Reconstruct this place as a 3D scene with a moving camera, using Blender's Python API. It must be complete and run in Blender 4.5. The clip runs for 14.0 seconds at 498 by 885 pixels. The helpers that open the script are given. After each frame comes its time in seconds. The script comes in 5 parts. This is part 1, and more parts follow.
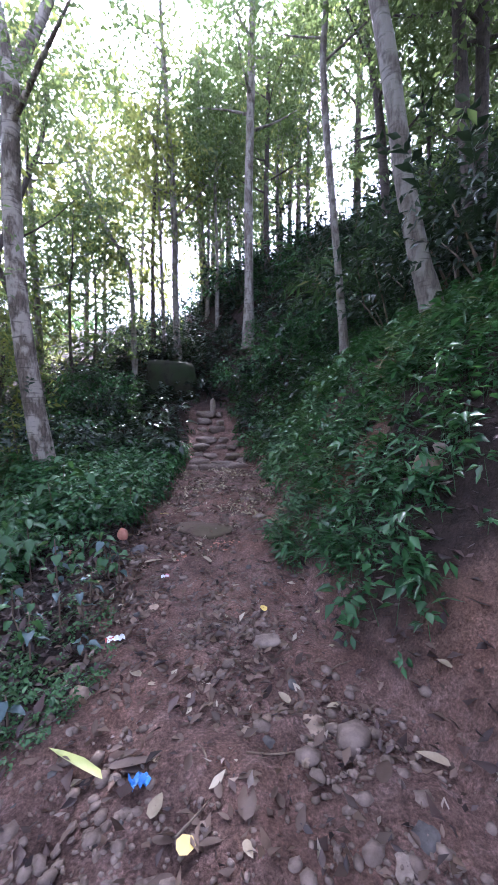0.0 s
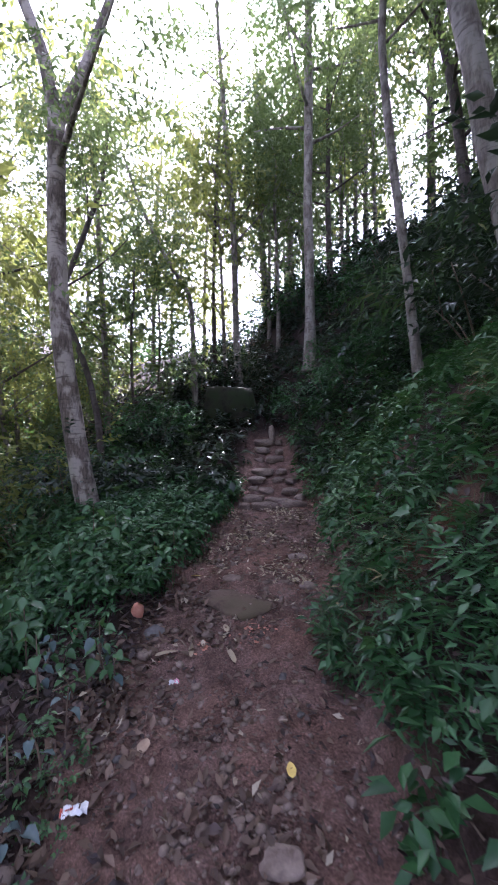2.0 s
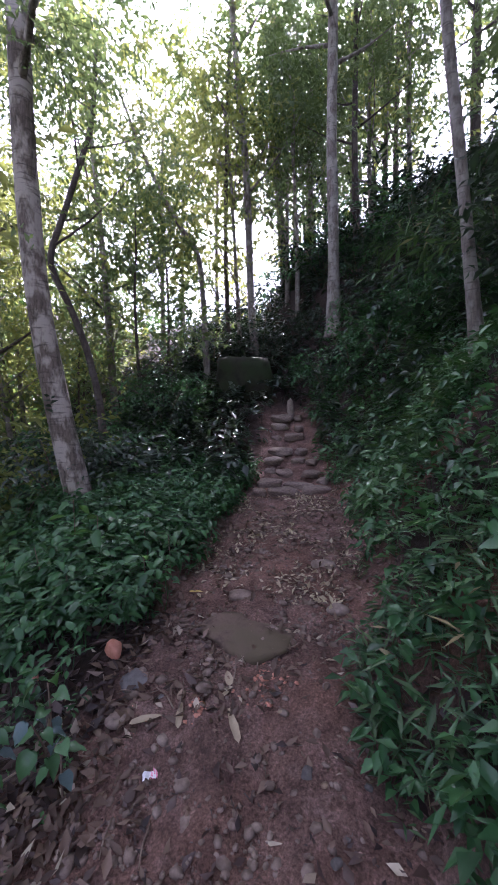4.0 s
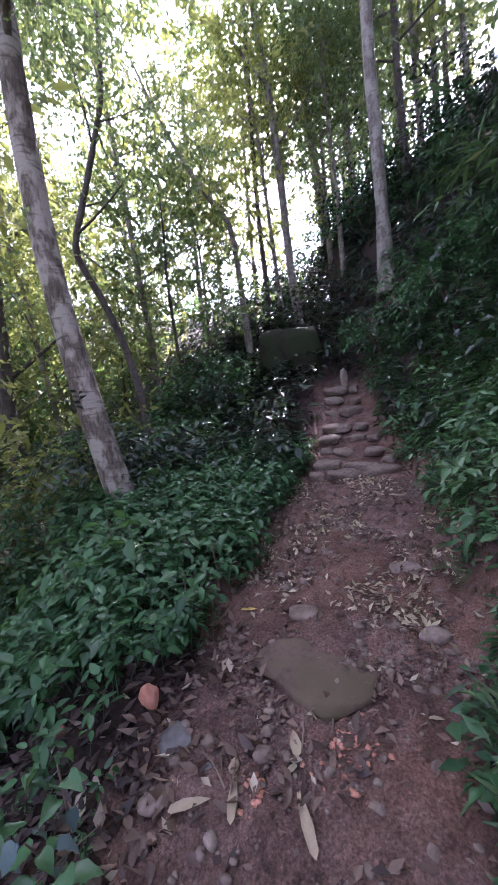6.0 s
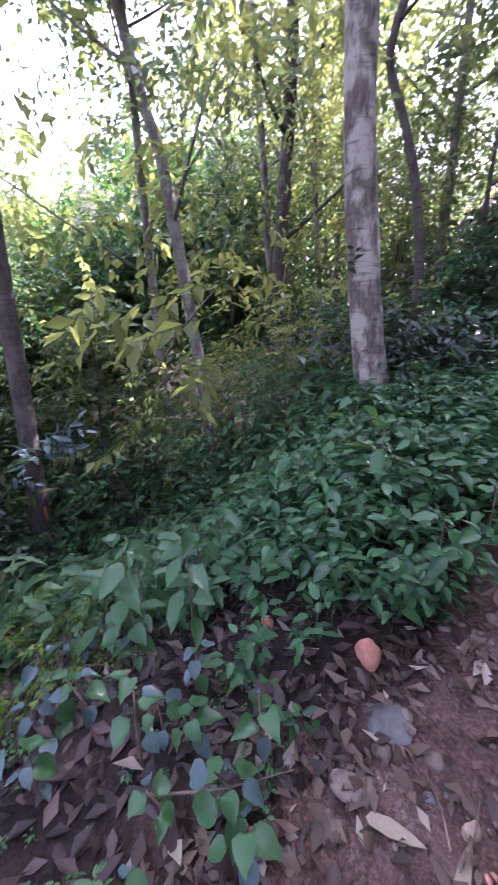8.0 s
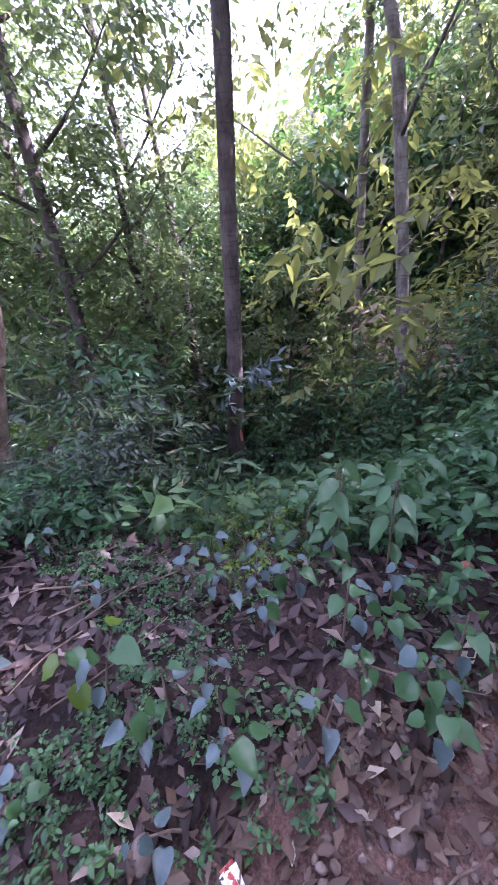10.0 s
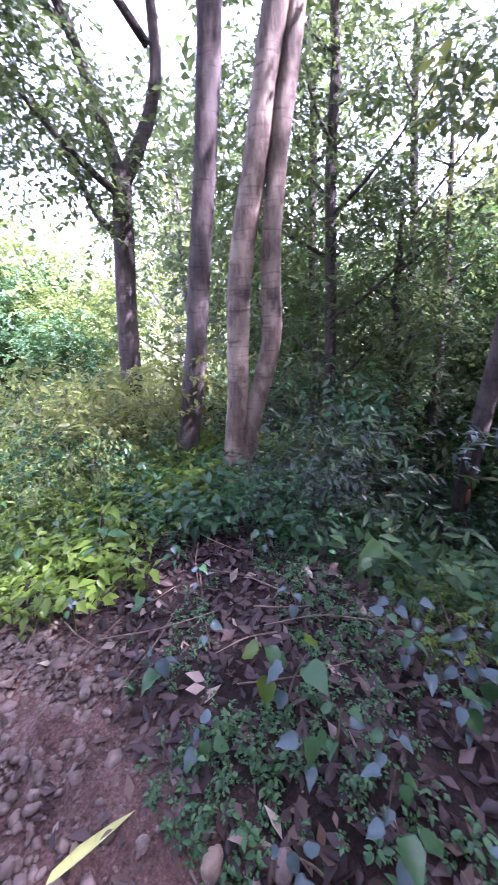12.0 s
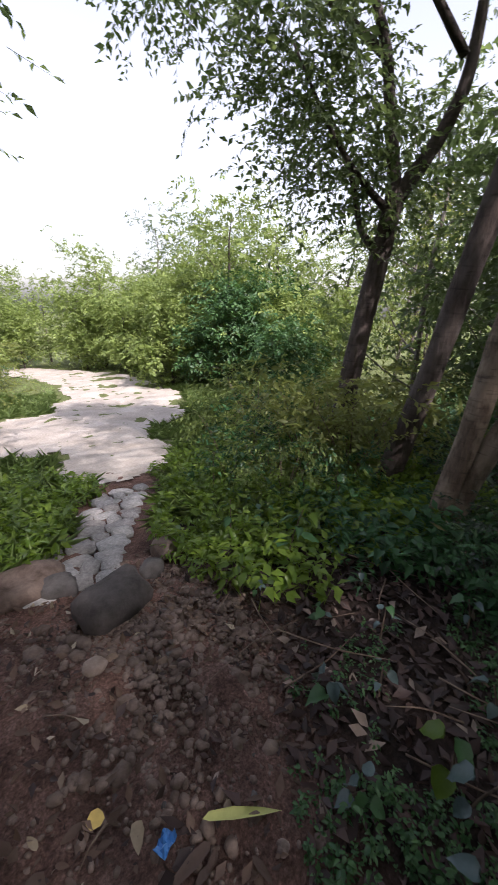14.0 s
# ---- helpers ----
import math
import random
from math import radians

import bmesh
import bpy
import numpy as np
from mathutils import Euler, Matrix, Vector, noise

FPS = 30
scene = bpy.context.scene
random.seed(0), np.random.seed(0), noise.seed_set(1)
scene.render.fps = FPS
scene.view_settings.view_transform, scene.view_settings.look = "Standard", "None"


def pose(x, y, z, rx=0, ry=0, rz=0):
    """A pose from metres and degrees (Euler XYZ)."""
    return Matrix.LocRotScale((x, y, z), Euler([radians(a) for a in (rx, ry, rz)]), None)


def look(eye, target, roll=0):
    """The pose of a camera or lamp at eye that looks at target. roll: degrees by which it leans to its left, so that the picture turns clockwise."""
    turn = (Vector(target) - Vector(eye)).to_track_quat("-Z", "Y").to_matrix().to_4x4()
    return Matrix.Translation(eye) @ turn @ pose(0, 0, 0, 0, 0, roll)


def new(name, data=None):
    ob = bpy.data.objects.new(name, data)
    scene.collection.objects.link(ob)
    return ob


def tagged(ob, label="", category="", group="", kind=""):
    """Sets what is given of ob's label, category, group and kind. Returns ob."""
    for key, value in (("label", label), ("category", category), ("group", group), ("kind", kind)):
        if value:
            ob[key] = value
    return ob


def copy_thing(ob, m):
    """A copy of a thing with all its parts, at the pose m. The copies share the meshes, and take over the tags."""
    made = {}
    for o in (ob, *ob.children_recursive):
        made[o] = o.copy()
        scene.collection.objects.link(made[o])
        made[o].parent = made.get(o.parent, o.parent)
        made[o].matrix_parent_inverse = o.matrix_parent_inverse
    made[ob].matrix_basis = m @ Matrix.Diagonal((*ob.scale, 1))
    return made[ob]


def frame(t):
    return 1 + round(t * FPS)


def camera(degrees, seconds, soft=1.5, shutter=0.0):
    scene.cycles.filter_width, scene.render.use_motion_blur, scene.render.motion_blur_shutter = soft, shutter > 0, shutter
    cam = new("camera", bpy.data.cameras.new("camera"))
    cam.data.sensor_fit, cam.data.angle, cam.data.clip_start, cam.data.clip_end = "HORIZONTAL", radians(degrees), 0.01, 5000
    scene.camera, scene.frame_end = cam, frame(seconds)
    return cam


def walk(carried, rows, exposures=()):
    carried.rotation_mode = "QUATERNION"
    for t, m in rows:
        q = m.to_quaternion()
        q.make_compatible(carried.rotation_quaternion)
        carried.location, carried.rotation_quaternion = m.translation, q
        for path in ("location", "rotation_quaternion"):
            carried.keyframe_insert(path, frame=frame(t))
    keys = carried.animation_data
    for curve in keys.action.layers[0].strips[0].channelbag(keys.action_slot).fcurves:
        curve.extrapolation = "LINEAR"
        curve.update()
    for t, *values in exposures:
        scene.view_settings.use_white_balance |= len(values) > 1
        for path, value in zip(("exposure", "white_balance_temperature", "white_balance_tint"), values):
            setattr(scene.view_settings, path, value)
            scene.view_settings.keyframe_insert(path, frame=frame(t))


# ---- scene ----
# Camera
cam = camera(67.4, 14.0, 1.5, 0.3)
PATH = [
    (0, look((-0.153, 0.096, 1.338), (-0.179, 2.094, 1.243), 0.2)),
    (0.5, look((-0.076, 0.181, 1.301), (-0.134, 2.18, 1.244), 0.1)),
    (1, look((0.163, 0.448, 1.323), (0.014, 2.442, 1.369), 1.0)),
    (1.5, look((0.244, 0.621, 1.577), (-0.052, 2.599, 1.536), -1.5)),
    (2, look((0.115, 0.877, 1.636), (-0.296, 2.834, 1.634), -0.8)),
    (2.5, look((0.04, 1.079, 1.671), (-0.43, 3.022, 1.661), -3.5)),
    (3, look((0.052, 1.397, 1.635), (-0.476, 3.324, 1.537), -1.0)),
    (3.2, look((0.058, 1.503, 1.702), (-0.461, 3.43, 1.575), -0.7)),
    (5.3, look((-0.146, 2.078, 1.663), (-0.732, 3.986, 1.536), -5.7)),
    (5.5, look((-0.135, 2.167, 1.655), (-0.769, 4.061, 1.545), -6.9)),
    (6, look((-0.144, 2.367, 1.675), (-0.929, 4.192, 1.447), -7.2)),
    (6.5, look((-0.294, 2.515, 1.637), (-1.109, 4.315, 1.331), -7.5)),
    (7, look((-0.486, 2.605, 1.631), (-1.429, 4.304, 1.155), -5.6)),
    (7.5, look((-0.641, 2.682, 1.604), (-2.029, 3.981, 0.982), -2.7)),
    (8, look((-0.732, 2.748, 1.593), (-2.339, 3.699, 0.876), -1.1)),
    (8.5, look((-0.781, 2.656, 1.55), (-2.484, 3.305, 0.727), -1.5)),
    (8.7, look((-0.802, 2.615, 1.544), (-2.522, 3.156, 0.68), -1.1)),
    (10.8, look((-0.594, 2.432, 1.626), (-2.385, 2.234, 0.757), -5.2)),
    (11, look((-0.605, 2.430, 1.638), (-2.389, 2.130, 0.785), -4.1)),
    (11.5, look((-0.602, 2.401, 1.676), (-2.313, 1.745, 0.874), -3.2)),
    (12, look((-0.575, 2.349, 1.711), (-2.168, 1.390, 0.976), -3.9)),
    (12.5, look((-0.535, 2.296, 1.739), (-2.001, 1.135, 1.029), -3.7)),
    (13, look((-0.498, 2.269, 1.769), (-1.874, 0.999, 1.067), -2.4)),
    (13.5, look((-0.457, 2.224, 1.781), (-1.590, 0.735, 1.074), 0.2)),
    (14, look((-0.420, 2.184, 1.787), (-1.346, 0.547, 1.108), 1.7)),
]
EXPOSURES = [(0, 3.0, 5200, 33), (1, 2.9, 5300, 35), (1.5, 2.65, 5350, 36), (3, 2.15, 5500, 37), (5.5, 2.85, 5450, 39), (7, 2.85, 5450, 40), (7.7, 3.1, 5300, 44), (8.5, 3.6, 5350, 47),
             (11, 3.25, 5250, 51), (12.5, 2.85, 5200, 50), (13.3, 2.0, 5850, 31), (14, 0.9, 6100, 23)]
walk(cam, PATH, EXPOSURES)

# World and sun: a high sun ahead of the walker, seen through the canopy
SUN_HEIGHT, SUN_TURN = 46.0, 11.0
world = bpy.data.worlds.new("sky")
scene.world = world
world.use_nodes = True
wn = world.node_tree
sky = wn.nodes.new("ShaderNodeTexSky")
sky.sky_type, sky.sun_disc = "NISHITA", False
sky.sun_elevation, sky.sun_rotation = radians(SUN_HEIGHT), radians(360 - SUN_TURN)
sky.air_density, sky.dust_density = 1.4, 3.0
haze = wn.nodes.new("ShaderNodeHueSaturation")  # a bright, hazy, almost white sky
haze.inputs["Saturation"].default_value = 0.35
haze.inputs["Value"].default_value = 1.2
wn.links.new(sky.outputs[0], haze.inputs["Color"])
wn.links.new(haze.outputs[0], wn.nodes["Background"].inputs[0])
wn.nodes["Background"].inputs[1].default_value = 0.15
sun = new("sun", bpy.data.lights.new("sun", "SUN"))
sun.data.energy, sun.data.angle, sun.data.color = 5.0, radians(0.6), (1.0, 0.93, 0.8)
sun_way = Vector((-math.sin(radians(SUN_TURN)) * math.cos(radians(SUN_HEIGHT)), math.cos(radians(SUN_TURN)) * math.cos(radians(SUN_HEIGHT)), math.sin(radians(SUN_HEIGHT))))
sun.matrix_world = look(tuple(sun_way * 60), (0, 0, 0))


# ---- materials ----
def material(name):
    m = bpy.data.materials.new(name)
    m.use_nodes = True
    nt = m.node_tree
    nt.nodes.clear()
    out = nt.nodes.new("ShaderNodeOutputMaterial")
    bsdf = nt.nodes.new("ShaderNodeBsdfPrincipled")
    nt.links.new(bsdf.outputs[0], out.inputs[0])
    return m, nt, bsdf, out


def node(nt, kind, **inputs):
    n = nt.nodes.new(kind)
    for key, value in inputs.items():
        n.inputs[key.replace("_", " ")].default_value = value
    return n


def ramp(nt, source, stops):
    r = nt.nodes.new("ShaderNodeValToRGB")
    els = r.color_ramp.elements
    while len(els) < len(stops):
        els.new(0.5)
    for e, (p, c) in zip(els, stops):
        e.position, e.color = p, (*c, 1)
    nt.links.new(source, r.inputs[0])
    return r.outputs[0]


def blend(nt, a, b, factor, mode="MIX"):
    m = nt.nodes.new("ShaderNodeMix")
    m.data_type, m.blend_type = "RGBA", mode
    for socket, value in ((m.inputs[0], factor), (m.inputs[6], a), (m.inputs[7], b)):
        if hasattr(value, "is_output"):
            nt.links.new(value, socket)
        elif isinstance(value, (int, float)):
            socket.default_value = value
        else:
            socket.default_value = (*value, 1)
    return m.outputs[2]


def noise_at(nt, scale, detail=5.0, rough=0.6, coords="Object", stretch=None):
    tc = nt.nodes.new("ShaderNodeTexCoord")
    src = tc.outputs[coords]
    if stretch:
        mp = nt.nodes.new("ShaderNodeMapping")
        mp.inputs["Scale"].default_value = stretch
        nt.links.new(src, mp.inputs[0])
        src = mp.outputs[0]
    n = node(nt, "ShaderNodeTexNoise", Scale=scale, Detail=detail, Roughness=rough)
    nt.links.new(src, n.inputs["Vector"])
    return n.outputs[0]


def bump(nt, bsdf, height, strength, distance):
    b = node(nt, "ShaderNodeBump", Strength=strength, Distance=distance)
    nt.links.new(height, b.inputs["Height"])
    nt.links.new(b.outputs[0], bsdf.inputs["Normal"])


def leaf_material(name, dark, light, through_light, gloss=0.45, see=0.35, odd=None):
    """A leaf: each leaf has its own tone; some light comes through it."""
    m, nt, bsdf, out = material(name)
    geo = nt.nodes.new("ShaderNodeNewGeometry")
    stops = [(0.0, dark), (0.8, light)] + ([(0.94, light), (0.955, odd)] if odd else [])
    tone = ramp(nt, geo.outputs["Random Per Island"], stops)
    patch = noise_at(nt, 1.1, 2.0)
    tone = blend(nt, tone, (0.75, 0.82, 0.7), ramp(nt, patch, [(0.42, (0, 0, 0)), (0.7, (0.6, 0.6, 0.6))]), "MULTIPLY")
    fine = noise_at(nt, 60, 3.0)
    tone = blend(nt, tone, ramp(nt, fine, [(0.3, (0.7, 0.7, 0.7)), (0.7, (1.0, 1.0, 1.0))]), 0.6, "MULTIPLY")
    nt.links.new(tone, bsdf.inputs["Base Color"])
    bsdf.inputs["Roughness"].default_value = gloss
    bsdf.inputs["Specular IOR Level"].default_value = 0.3
    tr = nt.nodes.new("ShaderNodeBsdfTranslucent")
    nt.links.new(blend(nt, tone, through_light, 0.7), tr.inputs["Color"])
    mix = nt.nodes.new("ShaderNodeMixShader")
    mix.inputs[0].default_value = see
    nt.links.new(bsdf.outputs[0], mix.inputs[1])
    nt.links.new(tr.outputs[0], mix.inputs[2])
    nt.links.new(mix.outputs[0], out.inputs[0])
    return m


def bark_material(name, base, pale, dark, lichen=0.5, rough=0.9):
    m, nt, bsdf, _ = material(name)
    big = noise_at(nt, 5.0, 4.0, 0.6, stretch=(1, 1, 0.55))
    grain = noise_at(nt, 34.0, 6.0, 0.7, stretch=(1, 1, 0.22))
    rings = noise_at(nt, 9.0, 3.0, 0.5, stretch=(0.5, 0.5, 3.5))
    tone = ramp(nt, grain, [(0.3, dark), (0.6, base)])
    tone = blend(nt, tone, pale, ramp(nt, big, [(0.45, (0, 0, 0)), (0.56, (lichen, lichen, lichen))]))
    tone = blend(nt, tone, dark, ramp(nt, rings, [(0.56, (0, 0, 0)), (0.72, (0.75, 0.75, 0.75))]))
    nt.links.new(tone, bsdf.inputs["Base Color"])
    bsdf.inputs["Roughness"].default_value = rough
    bump(nt, bsdf, grain, 0.7, 0.02)
    return m


def stone_material(name, dark, light, moss=None, scale=9.0):
    m, nt, bsdf, _ = material(name)
    a, b = noise_at(nt, scale, 8.0, 0.7), noise_at(nt, scale * 7, 4.0, 0.7)
    tone = ramp(nt, a, [(0.32, dark), (0.68, light)])
    info = nt.nodes.new("ShaderNodeObjectInfo")
    tone = blend(nt, tone, ramp(nt, info.outputs["Random"], [(0, (0.72, 0.68, 0.66)), (1, (1.0, 1.0, 1.0))]), 1.0, "MULTIPLY")
    if moss:
        tone = blend(nt, tone, moss, ramp(nt, noise_at(nt, scale * 0.5, 6.0, 0.65), [(0.4, (0, 0, 0)), (0.58, (0.9, 0.9, 0.9))]))
    nt.links.new(tone, bsdf.inputs["Base Color"])
    bsdf.inputs["Roughness"].default_value = 0.95
    bsdf.inputs["Specular IOR Level"].default_value = 0.15
    bump(nt, bsdf, b, 0.6, 0.01)
    return m


def plain_material(name, colour, rough=0.5, mottle=0.25, scale=25.0):
    m, nt, bsdf, _ = material(name)
    n = noise_at(nt, scale, 5.0, 0.6)
    lo = tuple(c * (1 - mottle) for c in colour)
    nt.links.new(ramp(nt, n, [(0.3, lo), (0.7, colour)]), bsdf.inputs["Base Color"])
    bsdf.inputs["Roughness"].default_value = rough
    bump(nt, bsdf, n, 0.3, 0.004)
    return m


def ground_material():
    """Red-brown trodden clay on the trail, dark leaf mould beside it, grassy soil in the open."""
    m, nt, bsdf, _ = material("earth")
    at = nt.nodes.new("ShaderNodeAttribute")
    at.attribute_name = "trodden"
    bare = nt.nodes.new("ShaderNodeAttribute")
    bare.attribute_name = "bare"
    grass = nt.nodes.new("ShaderNodeAttribute")
    grass.attribute_name = "open"
    big, mid, fine = noise_at(nt, 1.3, 5.0, 0.6), noise_at(nt, 9.0, 7.0, 0.7), noise_at(nt, 70.0, 5.0, 0.75)
    clay = ramp(nt, mid, [(0.28, (0.10, 0.06, 0.05)), (0.5, (0.195, 0.12, 0.10)), (0.75, (0.29, 0.20, 0.175))])
    clay = blend(nt, clay, (0.235, 0.125, 0.09), ramp(nt, big, [(0.45, (0, 0, 0)), (0.65, (0.55, 0.55, 0.55))]))
    blot = noise_at(nt, 3.6, 6.0, 0.7)
    clay = blend(nt, clay, ramp(nt, blot, [(0.36, (0.5, 0.47, 0.46)), (0.52, (1, 1, 1)), (0.7, (1.25, 1.22, 1.2))]), 0.85, "MULTIPLY")
    crumbs = node(nt, "ShaderNodeTexVoronoi", Scale=55.0)
    tcv = nt.nodes.new("ShaderNodeTexCoord")
    nt.links.new(tcv.outputs["Object"], crumbs.inputs["Vector"])
    clay = blend(nt, clay, ramp(nt, crumbs.outputs["Distance"], [(0.0, (1.25, 1.22, 1.2)), (0.45, (0.8, 0.79, 0.78))]), 0.7, "MULTIPLY")
    grit = ramp(nt, fine, [(0.38, (0.42, 0.4, 0.39)), (0.58, (1, 1, 1)), (0.74, (1.7, 1.62, 1.55))])
    clay = blend(nt, clay, grit, 0.9, "MULTIPLY")
    mould = ramp(nt, mid, [(0.3, (0.016, 0.011, 0.010)), (0.55, (0.042, 0.028, 0.024)), (0.8, (0.10, 0.066, 0.052))])
    mould = blend(nt, mould, grit, 0.8, "MULTIPLY")
    red = ramp(nt, mid, [(0.3, (0.10, 0.055, 0.038)), (0.7, (0.24, 0.135, 0.09))])
    turf = ramp(nt, mid, [(0.3, (0.06, 0.075, 0.025)), (0.7, (0.14, 0.16, 0.06))])
    tone = blend(nt, mould, blend(nt, red, grit, 0.8, "MULTIPLY"), bare.outputs["Fac"])
    tone = blend(nt, tone, turf, grass.outputs["Fac"])
    tone = blend(nt, tone, clay, at.outputs["Fac"])
    nt.links.new(tone, bsdf.inputs["Base Color"])
    bsdf.inputs["Roughness"].default_value = 0.95
    bsdf.inputs["Specular IOR Level"].default_value = 0.2
    height = blend(nt, mid, fine, 0.45)
    bump(nt, bsdf, height, 1.0, 0.05)
    return m


def road_material():
    m, nt, bsdf, _ = material("pale_dust")
    a, b = noise_at(nt, 1.2, 6.0, 0.65), noise_at(nt, 22.0, 6.0, 0.7)
    tone = ramp(nt, a, [(0.3, (0.30, 0.26, 0.22)), (0.7, (0.46, 0.42, 0.38))])
    tone = blend(nt, tone, ramp(nt, b, [(0.3, (0.6, 0.6, 0.6)), (0.65, (1, 1, 1))]), 0.9, "MULTIPLY")
    nt.links.new(tone, bsdf.inputs["Base Color"])
    bsdf.inputs["Roughness"].default_value = 0.95
    bump(nt, bsdf, b, 0.6, 0.03)
    return m


EARTH, DUST = ground_material(), road_material()
BARK_PALE = bark_material("bark_pale_mottled", (0.15, 0.115, 0.095), (0.37, 0.32, 0.285), (0.035, 0.026, 0.022), 0.85)
BARK_GREY = bark_material("bark_grey", (0.15, 0.125, 0.105), (0.27, 0.25, 0.22), (0.05, 0.04, 0.032), 0.6)
BARK_DARK = bark_material("bark_dark", (0.075, 0.055, 0.048), (0.14, 0.12, 0.11), (0.025, 0.018, 0.016), 0.35)
BARK_TAN = bark_material("bark_tan_smooth", (0.15, 0.105, 0.075), (0.33, 0.26, 0.2), (0.045, 0.03, 0.022), 0.6, 0.75)
TWIG = bark_material("twig_brown", (0.15, 0.10, 0.07), (0.25, 0.2, 0.15), (0.06, 0.04, 0.03), 0.4)
HERB = leaf_material("leaf_herb", (0.012, 0.046, 0.019), (0.042, 0.118, 0.042), (0.12, 0.3, 0.07), 0.38, 0.24)
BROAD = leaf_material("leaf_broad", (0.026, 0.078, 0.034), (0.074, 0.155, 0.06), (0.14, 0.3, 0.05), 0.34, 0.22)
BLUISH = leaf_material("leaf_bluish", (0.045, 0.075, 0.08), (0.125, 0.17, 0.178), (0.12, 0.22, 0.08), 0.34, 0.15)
FERN = leaf_material("leaf_fern", (0.022, 0.066, 0.026), (0.068, 0.14, 0.05), (0.14, 0.28, 0.05), 0.5, 0.25)
BLADE = leaf_material("leaf_blade", (0.022, 0.055, 0.026), (0.07, 0.12, 0.052), (0.15, 0.27, 0.06), 0.45, 0.25, (0.24, 0.19, 0.10))
CANOPY = leaf_material("leaf_canopy", (0.032, 0.052, 0.026), (0.085, 0.118, 0.05), (0.27, 0.37, 0.11), 0.4, 0.42)
YELLOWISH = leaf_material("leaf_yellowish", (0.07, 0.092, 0.026), (0.16, 0.18, 0.055), (0.46, 0.50, 0.12), 0.45, 0.46)
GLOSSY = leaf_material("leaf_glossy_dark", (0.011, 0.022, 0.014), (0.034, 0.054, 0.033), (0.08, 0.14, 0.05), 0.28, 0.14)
# Brighter copy of the canopy green, with sunlight put into the colour.
LIT_GREEN = leaf_material("leaf_lit_green", (0.085, 0.13, 0.035), (0.22, 0.28, 0.08), (0.40, 0.50, 0.12), 0.45, 0.35)
GRASS = leaf_material("leaf_grass", (0.10, 0.16, 0.05), (0.2, 0.27, 0.09), (0.3, 0.42, 0.1), 0.5, 0.3)
DRY = leaf_material("leaf_dry", (0.036, 0.022, 0.018), (0.15, 0.098, 0.074), (0.3, 0.18, 0.08), 0.6, 0.12, (0.36, 0.3, 0.23))
DAMP = leaf_material("leaf_damp", (0.016, 0.010, 0.010), (0.07, 0.043, 0.038), (0.16, 0.08, 0.05), 0.5, 0.08, (0.26, 0.2, 0.17))
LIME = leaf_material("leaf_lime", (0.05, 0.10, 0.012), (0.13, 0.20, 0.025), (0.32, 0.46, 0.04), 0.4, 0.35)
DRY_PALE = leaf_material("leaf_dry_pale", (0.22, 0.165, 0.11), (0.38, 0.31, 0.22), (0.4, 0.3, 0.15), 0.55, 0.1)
DRY_YELLOW = plain_material("leaf_fallen_yellow", (0.56, 0.40, 0.10), 0.5)
HUSK = plain_material("leaf_fresh_husk", (0.40, 0.42, 0.13), 0.45)
STONE = stone_material("stone_brown_grey", (0.10, 0.075, 0.062), (0.27, 0.215, 0.185))
STONE_MOSS = stone_material("stone_greenish", (0.06, 0.042, 0.032), (0.16, 0.115, 0.09), (0.075, 0.06, 0.038), 11.0)
STONE_DARK = stone_material("stone_dark_mossy", (0.018, 0.017, 0.013), (0.045, 0.04, 0.03), (0.022, 0.032, 0.014), 4.0)
STONE_PALE = stone_material("stone_pale", (0.18, 0.14, 0.12), (0.35, 0.295, 0.255), None, 14.0)
STONE_GREY = stone_material("stone_bluish_grey", (0.06, 0.056, 0.055), (0.17, 0.16, 0.155), None, 6.0)
STONE_TAN = stone_material("stone_tan", (0.17, 0.125, 0.095), (0.33, 0.25, 0.185))
STONE_RED = stone_material("stone_salmon", (0.34, 0.145, 0.10), (0.54, 0.27, 0.20), None, 20.0)
CONCRETE = stone_material("worn_concrete", (0.2, 0.195, 0.195), (0.42, 0.41, 0.40), None, 7.0)
WHITE_FILM = plain_material("white_film", (0.72, 0.72, 0.74), 0.3)
RED_FILM = plain_material("red_film", (0.5, 0.09, 0.06), 0.3)
PINK_FILM = plain_material("pink_film", (0.75, 0.25, 0.36), 0.35)
BLUE_FILM = plain_material("blue_film", (0.06, 0.22, 0.55), 0.3)
ORANGE_MARK = plain_material("orange_paint", (0.62, 0.20, 0.14), 0.6)

# ---- the lie of the land ----
def smooth(a, b, v):
    u = np.clip((np.asarray(v, float) - a) / (b - a), 0, 1)
    return u * u * (3 - 2 * u)


def wobble(x, y, size, seed=0):
    """Soft noise of about -1 to 1 with bumps of that size in metres."""
    r = np.random.RandomState(100 + seed)
    out = 0.0
    for k in range(7):
        a, f, p = r.uniform(0, 6.283), r.uniform(0.6, 1.7) * 3.1 / size, r.uniform(0, 6.283)
        out = out + np.sin(f * (np.cos(a) * x + np.sin(a) * y) + p + 0.8 * np.sin(f * 0.6 * (np.sin(a) * x - np.cos(a) * y) + 2 * p))
    return out / 3.6


def trail_x(y):
    return np.interp(y, [-4, -2.3, -0.4, 0.5, 1.7, 2.4, 3.2, 4.5, 6, 7.4, 8.5, 9.8, 11, 13, 18], [-1.3, -1.2, -0.55, -0.25, -0.2, -0.36, -0.5, -0.6, -0.7, -0.82, -1.0, -1.27, -1.5, -2.4, -4.5])


